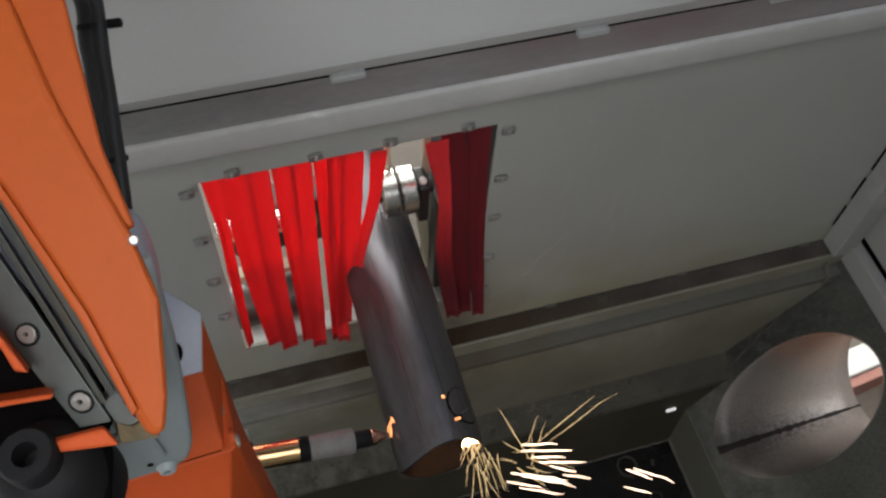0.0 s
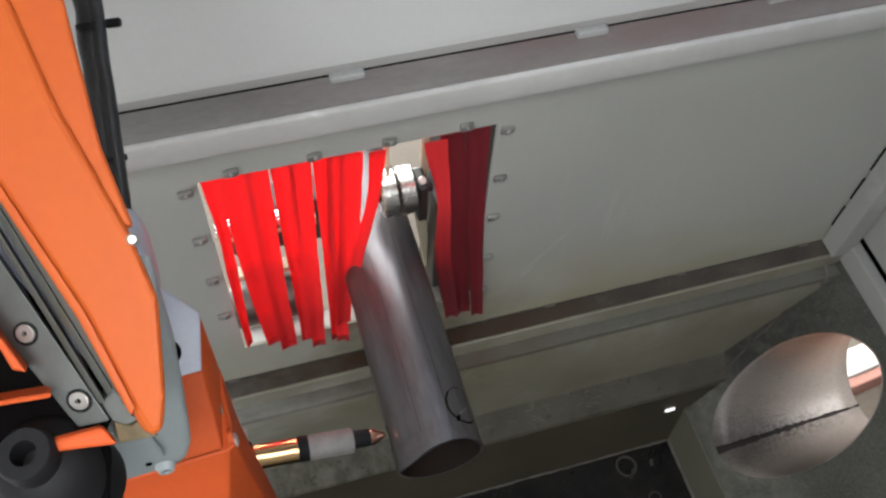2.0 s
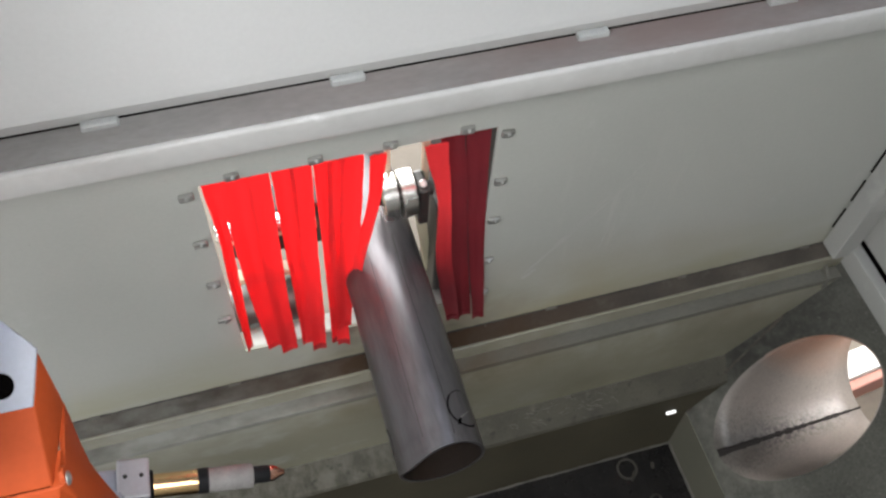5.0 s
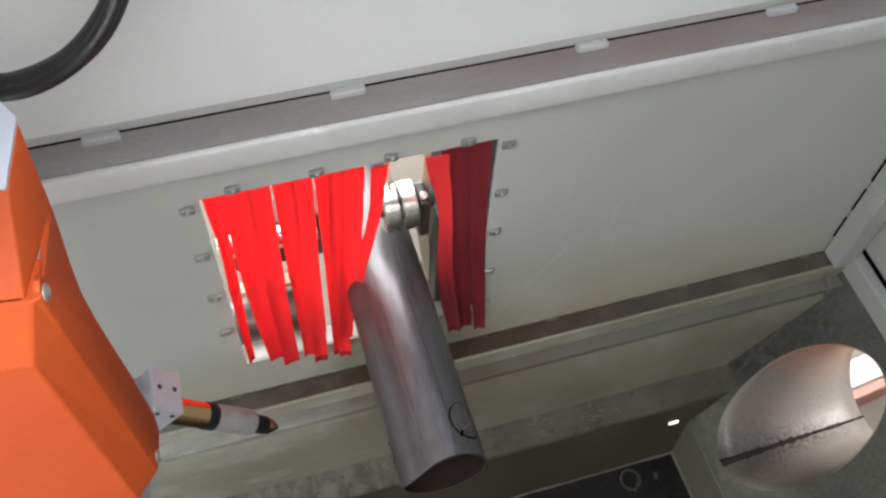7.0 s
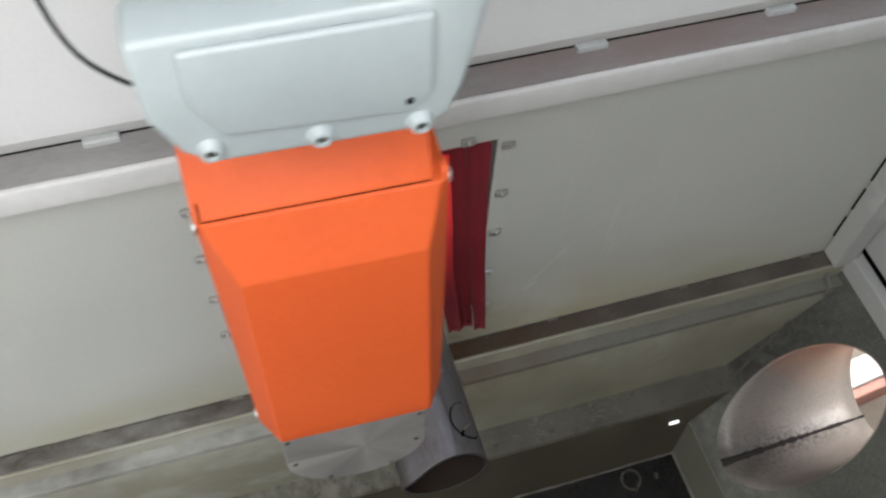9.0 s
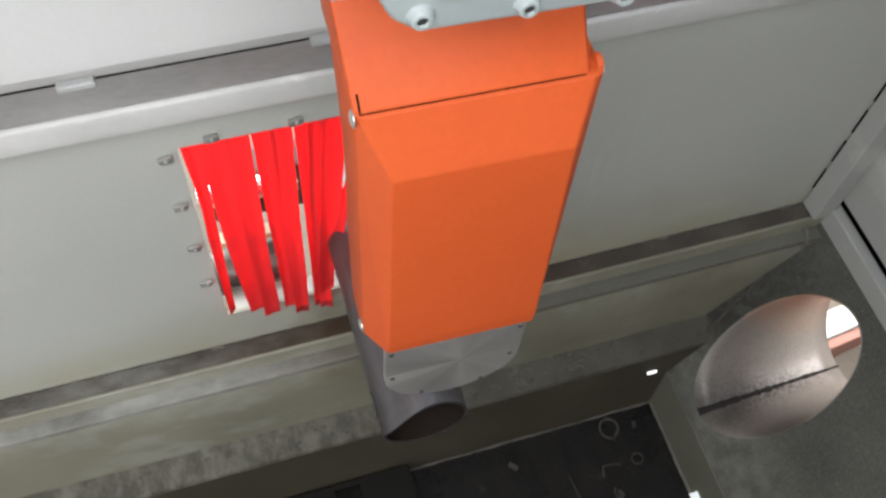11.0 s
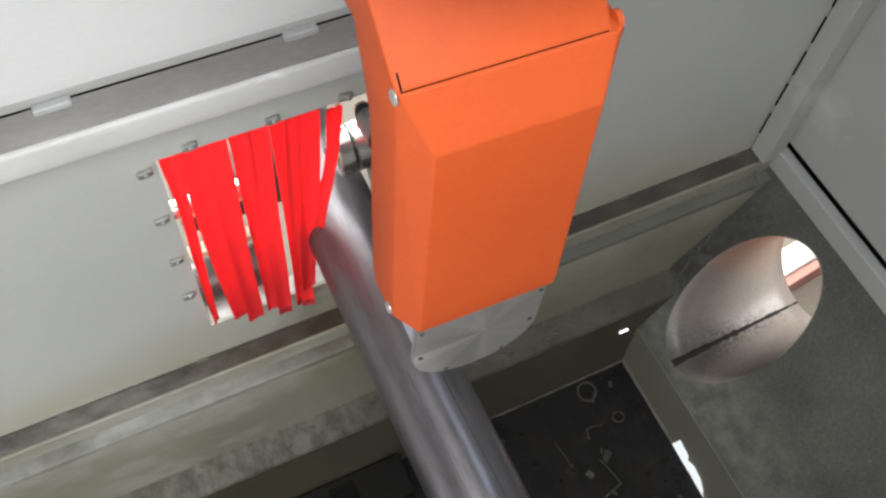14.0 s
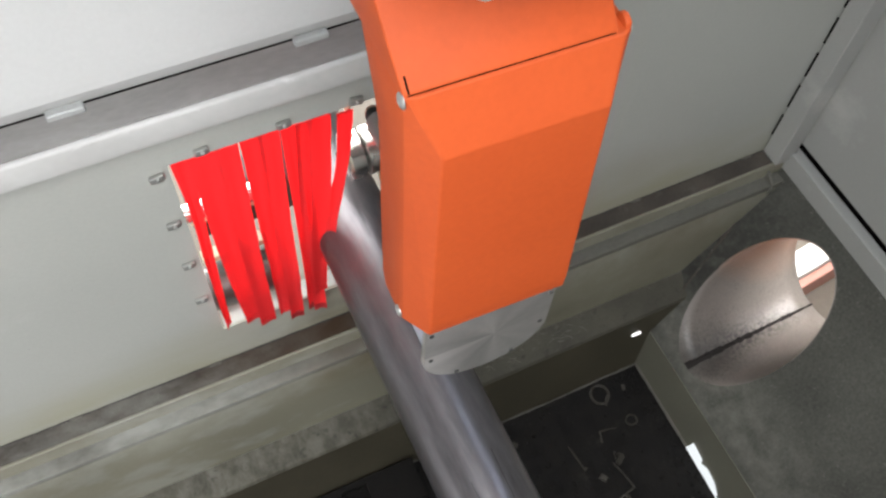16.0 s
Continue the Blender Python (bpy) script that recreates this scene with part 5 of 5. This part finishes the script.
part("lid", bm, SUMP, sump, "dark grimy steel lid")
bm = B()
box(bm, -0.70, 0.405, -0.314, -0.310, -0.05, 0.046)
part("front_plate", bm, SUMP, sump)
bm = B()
box(bm, 0.400, 0.404, -0.310, -0.190, -0.05, 0.046)
part("end_plate", bm, SUMP_RUST, sump, "rust-red end plate")
for x0, x1 in HOLES:
    bm = B()
    for y0, y1, xa, xb in ((-0.269, -0.266, x0, x1), (-0.207, -0.204, x0, x1), (-0.268, -0.205, x0 - 0.002, x0 + 0.001), (-0.268, -0.205, x1 - 0.001, x1 + 0.002)):
        box(bm, xa, xb, y0, y1, 0.030, 0.0515)
    part("hole_rim", bm, SUMP, sump)

# outside the duct: a white painted kerb board and a reddish steel beam on the hall floor
bm = B()
box(bm, -0.06, 1.2, 0.006, 0.092, -0.0795, 0.06, 0.004, 1)
o = finish("kerb_board", bm, HALL_WHITE)
o.matrix_basis = pose(1.869, -0.174, 0, 0, 0, 6.5)
tagged(o, "white painted board lying outside the cabin in daylight", "board")
bm = B()
box(bm, -0.06, 1.2, -0.030, 0.002, -0.0795, 0.05, 0.004, 1)
o = finish("steel_beam", bm, PINKISH)
o.matrix_basis = pose(1.869, -0.174, 0, 0, 0, 6.5)
tagged(o, "reddish primed steel beam beside a white board", "beam")

# long pale scratches in the paint of the back wall
bm = B()
for x0, z0, x1, z1, wide in ((0.655, 0.950, 0.905, 1.295, 0.0022), (0.668, 0.950, 0.700, 0.985, 0.004), (0.700, 1.020, 0.845, 1.235, 0.0020), (0.845, 1.235, 0.90, 1.33, 0.0012), (0.850, 1.00, 0.868, 1.15, 0.0015), (0.878, 1.05, 0.905, 1.17, 0.0016), (0.76, 1.33, 0.80, 1.29, 0.0014), (-0.075, 0.818, -0.055, 0.806, 0.002)):
    prev = None
    for k in range(25):
        t = k / 24
        x, z = x0 + (x1 - x0) * t + 0.002 * noise.noise((t * 5, x0 * 9, 0)), z0 + (z1 - z0) * t
        w = 1.9 * wide * max(0.05, 0.55 + 0.9 * noise.noise((t * 9, x0 * 31, 2))) * min(1, 8 * t, 8 * (1 - t) + 0.05)
        cur = (bm.verts.new((x - w, -0.0008, z + w * 0.6)), bm.verts.new((x + w, -0.0008, z - w * 0.6)))
        if prev:
            bm.faces.new((prev[0], cur[0], cur[1], prev[1]))
        prev = cur
tagged(finish("wall_scratches", bm, SCRATCH), "faint pale scratches in the grey wall paint", "scratches", kind="stuff")

# pale scuffs on the lower ledge
rnd = random.Random(21)
bm = B()
for k in range(46):
    x, v = rnd.uniform(0.66, 0.98), min(0.95, max(0.05, rnd.gauss(0.5, 0.22)))
    a = rnd.uniform(-0.6, 0.9)
    pts = []
    for s in range(rnd.randint(2, 8)):
        pts.append((x, v))
        a += rnd.uniform(-0.5, 0.5)
        x, v = x + 0.006 * math.cos(a), min(0.97, max(0.03, v + 0.07 * math.sin(a)))
    w = rnd.uniform(0.0002, 0.0009)
    prev = None
    for x, v in pts:
        y, z = -0.087 - 0.073 * v, 0.362 - 0.026 * v + 0.0014
        cur = (bm.verts.new((x - w, y - w, z)), bm.verts.new((x + w, y + w, z)))
        if prev:
            bm.faces.new((prev[0], prev[1], cur[1], cur[0]))
        prev = cur
tagged(finish("scuff_marks", bm, SCUFF), "pale scuffed scratches on the dusty lower ledge", "scratches", kind="stuff")

# ---------------------------------------------------------------- sparks of the last cut
SPARK = glow("white_hot_spark", (1.0, 0.70, 0.50), 13)
ROOT = glow("white_hot_root", (1.0, 0.52, 0.20), 190)
STREAK = glow("yellow_spark", (1.0, 0.70, 0.34), 2.6)
EMBER = glow("orange_ember", (1.0, 0.34, 0.12), 5)


def fan(bm, rnd, n, start, jitter, low, high, ln, width, sag=0.0):
    """Tapered glowing streaks from about one start; low and high bound their slope in degrees, seen from the front."""
    for _ in range(n):
        a = radians(rnd.uniform(low, high))
        p0 = Vector(start) + Vector([rnd.uniform(-q, q) for q in jitter])
        L, w = rnd.uniform(*ln), rnd.uniform(*width)
        pts = [p0 + Vector((math.cos(a), rnd.uniform(-0.02, 0.02), math.sin(a))) * L * k / 4 + Vector((0, 0, -sag * (L * k / 4) ** 2)) for k in range(5)]
        for k in range(4):
            taper = (0.5, 0.85, 1.0, 0.75, 0.15)
            lathe(bm, [(0, w * taper[k]), ((pts[k + 1] - pts[k]).length, w * taper[k + 1])], pts[k], pts[k + 1] - pts[k], 6)


def sparks(name, label, origin, mt, seed, fans):
    rnd = random.Random(seed)
    bm = B()
    for f in fans:
        fan(bm, rnd, *f)
    o = finish(name, bm, mt)
    o.location = origin
    return tagged(o, label, "sparks", kind="stuff")


jet = sparks("spark_jet", "yellow-white sparks pouring out of the pipe mouth", (0.395, -0.44, 1.165), STREAK, 3, [
    (26, (0, 0, 0), (0.018, 0.02, 0.006), -98, -72, (0.05, 0.14), (0.0004, 0.0009), 0.0),
    (15, (0.025, 0, -0.10), (0.030, 0.02, 0.04), -92, -70, (0.10, 0.34), (0.0004, 0.0008), 0.3)])
jet_root = sparks("spark_root", "white-hot root of the sparks inside the pipe mouth", (0.395, -0.425, 1.160), ROOT, 5, [
    (16, (0, 0, 0), (0.016, 0.012, 0.008), -100, -60, (0.02, 0.05), (0.0009, 0.0016))])
spray = sparks("spark_spray", "thin sparks bursting up beside the pipe", (0.530, -0.44, 1.00), STREAK, 7, [
    (1, (0, 0, 0), (0.004, 0.01, 0.01), 106, 109, (0.34, 0.36), (0.0008, 0.0009), 0.0),
    (3, (0.0, 0, 0.03), (0.010, 0.03, 0.02), 88, 100, (0.14, 0.24), (0.0005, 0.0007), 0.0),
    (2, (0.03, 0, 0.03), (0.015, 0.03, 0.03), 55, 72, (0.14, 0.24), (0.0006, 0.0008), 0.0),
    (4, (-0.02, 0, 0.02), (0.020, 0.02, 0.02), 118, 150, (0.05, 0.11), (0.0004, 0.0007), 0.0),
    (6, (0.0, 0, -0.02), (0.025, 0.02, 0.05), -75, -52, (0.10, 0.26), (0.0006, 0.0010), 0.2)])
bold_spray = sparks("bold_sparks", "white-hot streaks flying off beside the pipe", (0.500, -0.44, 1.02), SPARK, 9, [
    (5, (0.03, 0, -0.01), (0.030, 0.02, 0.035), -38, -30, (0.10, 0.17), (0.0011, 0.0016)),
    (8, (0.07, 0, -0.17), (0.070, 0.02, 0.060), -56, -46, (0.12, 0.24), (0.0011, 0.0016))])
far_sparks = sparks("far_sparks", "far sparks skidding over the floor", (0.83, -0.44, 0.70), SPARK, 11, [
    (3, (0.02, 0, -0.06), (0.030, 0.02, 0.060), -56, -50, (0.18, 0.40), (0.0011, 0.0015))])
beads = sparks("slag_beads", "orange embers at the fresh kerf and the nozzle", (0.238, -0.43, 1.32), EMBER, 13, [
    (4, (0, 0, 0), (0.006, 0.01, 0.04), -100, -75, (0.02, 0.06), (0.0012, 0.002)),
    (1, (0.084, -0.01, 0.105), (0.001, 0, 0.001), -60, -50, (0.008, 0.010), (0.003, 0.0034)),
    (2, (0.115, -0.01, -0.005), (0.004, 0, 0.004), -60, -40, (0.006, 0.009), (0.002, 0.0026))])

# ---------------------------------------------------------------- motion
WRIST = [  # seconds, x, y, z, lean, turn
    (0.0, -0.102, -0.598, 1.792, -3.4, 1.5), (2.95, -0.102, -0.598, 1.792, -3.4, 1.5), (3.2, -0.121, -0.598, 1.789, -3.0, 1.2), (3.4, -0.148, -0.597, 1.784, -2.2, 0.6), (3.7, -0.208, -0.594, 1.775, -1.0, -0.6),
    (4.4, -0.310, -0.585, 1.750, -1.5, -1.5), (5.2, -0.285, -0.560, 1.780, -1.8, -3), (5.8, -0.246, -0.538, 1.860, -1.8, -5), (6.0, -0.238, -0.535, 1.942, -2, -7), (6.5, -0.225, -0.515, 2.056, -2, -8), (7.0, -0.220, -0.504, 2.098, -2.2, -8.2),
    (7.5, -0.213, -0.502, 2.100, -2, -7.5), (7.8, -0.180, -0.508, 2.108, -1.8, -6.5), (8.0, -0.144, -0.510, 2.113, -1.8, -5.6), (8.2, -0.097, -0.504, 2.106, -2.4, -4),
    (8.8, 0.09, -0.515, 2.14, -1.2, -2.5), (9.5, 0.27, -0.525, 2.178, 0, -1.5), (10.0, 0.311, -0.528, 2.188, 0, -1.5), (10.3, 0.312, -0.528, 2.188, 0, -1.5), (16.0, 0.312, -0.526, 2.187, 0, -1.5)]
ARM_ROWS = [  # seconds, x, y, z, lean, turn
    (0.0, -0.088, -0.635, 1.884, 0, 6), (2.95, -0.088, -0.635, 1.884, 0, 6), (3.2, -0.103, -0.639, 1.882, 0, 6), (3.4, -0.125, -0.644, 1.879, 0, 5), (3.7, -0.174, -0.655, 1.872, 0, 4),
    (4.4, -0.290, -0.575, 1.76, -0.5, 1), (5.2, -0.262, -0.555, 1.80, -1, -2), (5.8, -0.228, -0.540, 1.875, -1.5, -4), (6.1, -0.225, -0.510, 1.943, -2, -8), (6.5, -0.215, -0.490, 2.019, -2, -9), (7.0, -0.205, -0.493, 2.09, -2, -9),
    (7.4, -0.206, -0.490, 2.088, -2, -9), (7.8, -0.169, -0.494, 2.097, -2, -8), (8.0, -0.133, -0.505, 2.106, -1.8, -6), (8.2, -0.083, -0.510, 2.111, -1.6, -4),
    (8.8, 0.09, -0.52, 2.14, -1, -2), (9.5, 0.27, -0.527, 2.178, 0, -1.5), (10.0, 0.311, -0.528, 2.188, 0, -1.5), (10.3, 0.312, -0.528, 2.188, 0, -1.5), (16.0, 0.312, -0.526, 2.187, 0, -1.5)]
TORCH = [  # seconds, x, y, z, dip, turn
    (0.0, 0.001, -0.370, 1.188, 6.8, -2.0), (2.95, 0.001, -0.370, 1.188, 6.8, -2.0), (3.2, -0.021, -0.372, 1.187, 6.1, -0.9), (3.4, -0.050, -0.365, 1.166, 6.0, -1.1), (3.7, -0.114, -0.346, 1.122, 4.5, -2.2),
    (4.4, -0.21, -0.34, 1.08, 8, -3), (5.2, -0.18, -0.33, 1.12, 15, -4), (5.8, -0.141, -0.322, 1.216, 21.7, -3.5), (6.1, -0.132, -0.315, 1.282, 29.3, -2.7), (6.5, -0.120, -0.290, 1.339, 39.9, -4.0), (7.0, -0.114, -0.299, 1.392, 46.6, -0.9),
    (7.4, -0.116, -0.295, 1.380, 46.0, -0.7), (7.8, -0.070, -0.292, 1.387, 50.9, -3.4), (8.0, -0.030, -0.308, 1.382, 55.2, 3.4), (8.2, 0.039, -0.313, 1.373, 64.4, 7.8),
    (8.8, 0.16, -0.27, 1.44, 55, 45), (9.5, 0.30, -0.23, 1.60, 32, 80), (10.0, 0.345, -0.24, 1.64, 25, 84), (10.3, 0.345, -0.24, 1.64, 25, 84), (16.0, 0.345, -0.24, 1.64, 25, 84)]
FEED = [(0.0, 0.0), (12.0, 0.0), (12.25, -0.045), (12.5, -0.105), (13.0, -0.190), (13.3, -0.248), (14.2, -0.41), (15.0, -0.53), (16.0, -0.60)]
HOSE = [  # seconds, x, y, z, turn in its plane
    (0, -0.054, -0.339, 1.962, 8), (2.95, -0.054, -0.339, 1.962, 8), (3.2, -0.074, -0.341, 1.956, 8), (3.4, -0.097, -0.343, 1.950, 16), (3.7, -0.155, -0.360, 1.930, 22), (4.6, -0.300, -0.390, 1.890, 5),
    (5.8, -0.262, -0.389, 1.880, -35), (6.1, -0.285, -0.280, 1.945, -65), (6.5, -0.307, -0.180, 2.006, -90), (7, -0.262, -0.153, 2.026, -86), (7.6, -0.240, -0.145, 2.035, -88), (8, -0.153, -0.144, 2.055, -90),
    (8.2, -0.090, -0.144, 2.070, -92), (9.2, 0.184, -0.080, 2.170, -92), (10.3, 0.349, -0.049, 2.226, -92), (16, 0.349, -0.049, 2.226, -92)]
ELBOW_SLIDE = [(0, -0.012, -0.022), (3.7, -0.012, -0.022), (5.8, -0.004, -0.012), (8.2, -0.002, -0.012), (10.0, 0.0, 0.0), (16, 0.0, 0.0)]


def motions():
    def wrist_pose(row):
        t, x, y, z, lean, turn = row
        return pose(x, y, z, 0, lean, turn)
    walk(wrist, [(r[0], wrist_pose(r)) for r in WRIST])
    walk(torch, [(t, pose(x, y, z, 0, dip, turn)) for t, x, y, z, dip, turn in TORCH])
    walk(pipe, [(t, pose(PX, PEND + dy, PZ)) for t, dy in FEED])
    first = Vector(ARM_ROWS[0][1:4])
    lift = lambda t: Vector((0.0, 0.10, 0.36)) * float(np.interp(t, [7.6, 8.9], [0, 1]))
    walk(arm, [(r[0], Matrix.Translation(ARM_AT + Vector(r[1:4]) - first + lift(r[0])) @ ARM0) for r in ARM_ROWS])
    slide = lambda t, k: float(np.interp(t, [e[0] for e in ELBOW_SLIDE], [e[k] for e in ELBOW_SLIDE]))
    walk(elbow, [(r[0], wrist_pose(r) @ pose(slide(r[0], 1), 0, slide(r[0], 2))) for r in WRIST])
    slip = lambda t: -0.088 * float(np.interp(t, [3.7, 5.8], [0, 1]))
    walk(hose, [(t, pose(x, y, z) @ ARM0 @ pose(0, 0, 0, 0, 0, rz) @ pose(0, slip(t), 0)) for t, x, y, z, rz in HOSE])
    for ob, v in ((jet, (0.2, 0.0, -0.6)), (jet_root, (0.2, 0.0, -0.5)), (spray, (0.9, -0.2, -4.2)), (bold_spray, (2.6, -0.2, -4.4)), (far_sparks, (1.6, -0.5, -1.8)), (beads, (0.0, 0.0, -0.9))):
        p = ob.location.copy()
        rows = [(0.0, pose(*p)), (0.04, pose(*p)), (0.1, pose(*(p + Vector(v) * 0.1))), (0.3, pose(p.x + v[0] * 0.3, p.y + v[1] * 0.3, -0.6)), (0.6, pose(p.x + v[0] * 0.3, p.y + v[1] * 0.3, -1.2)), (16.0, pose(p.x + v[0] * 0.3, p.y + v[1] * 0.3, -1.2))]
        walk(ob, rows)


motions()
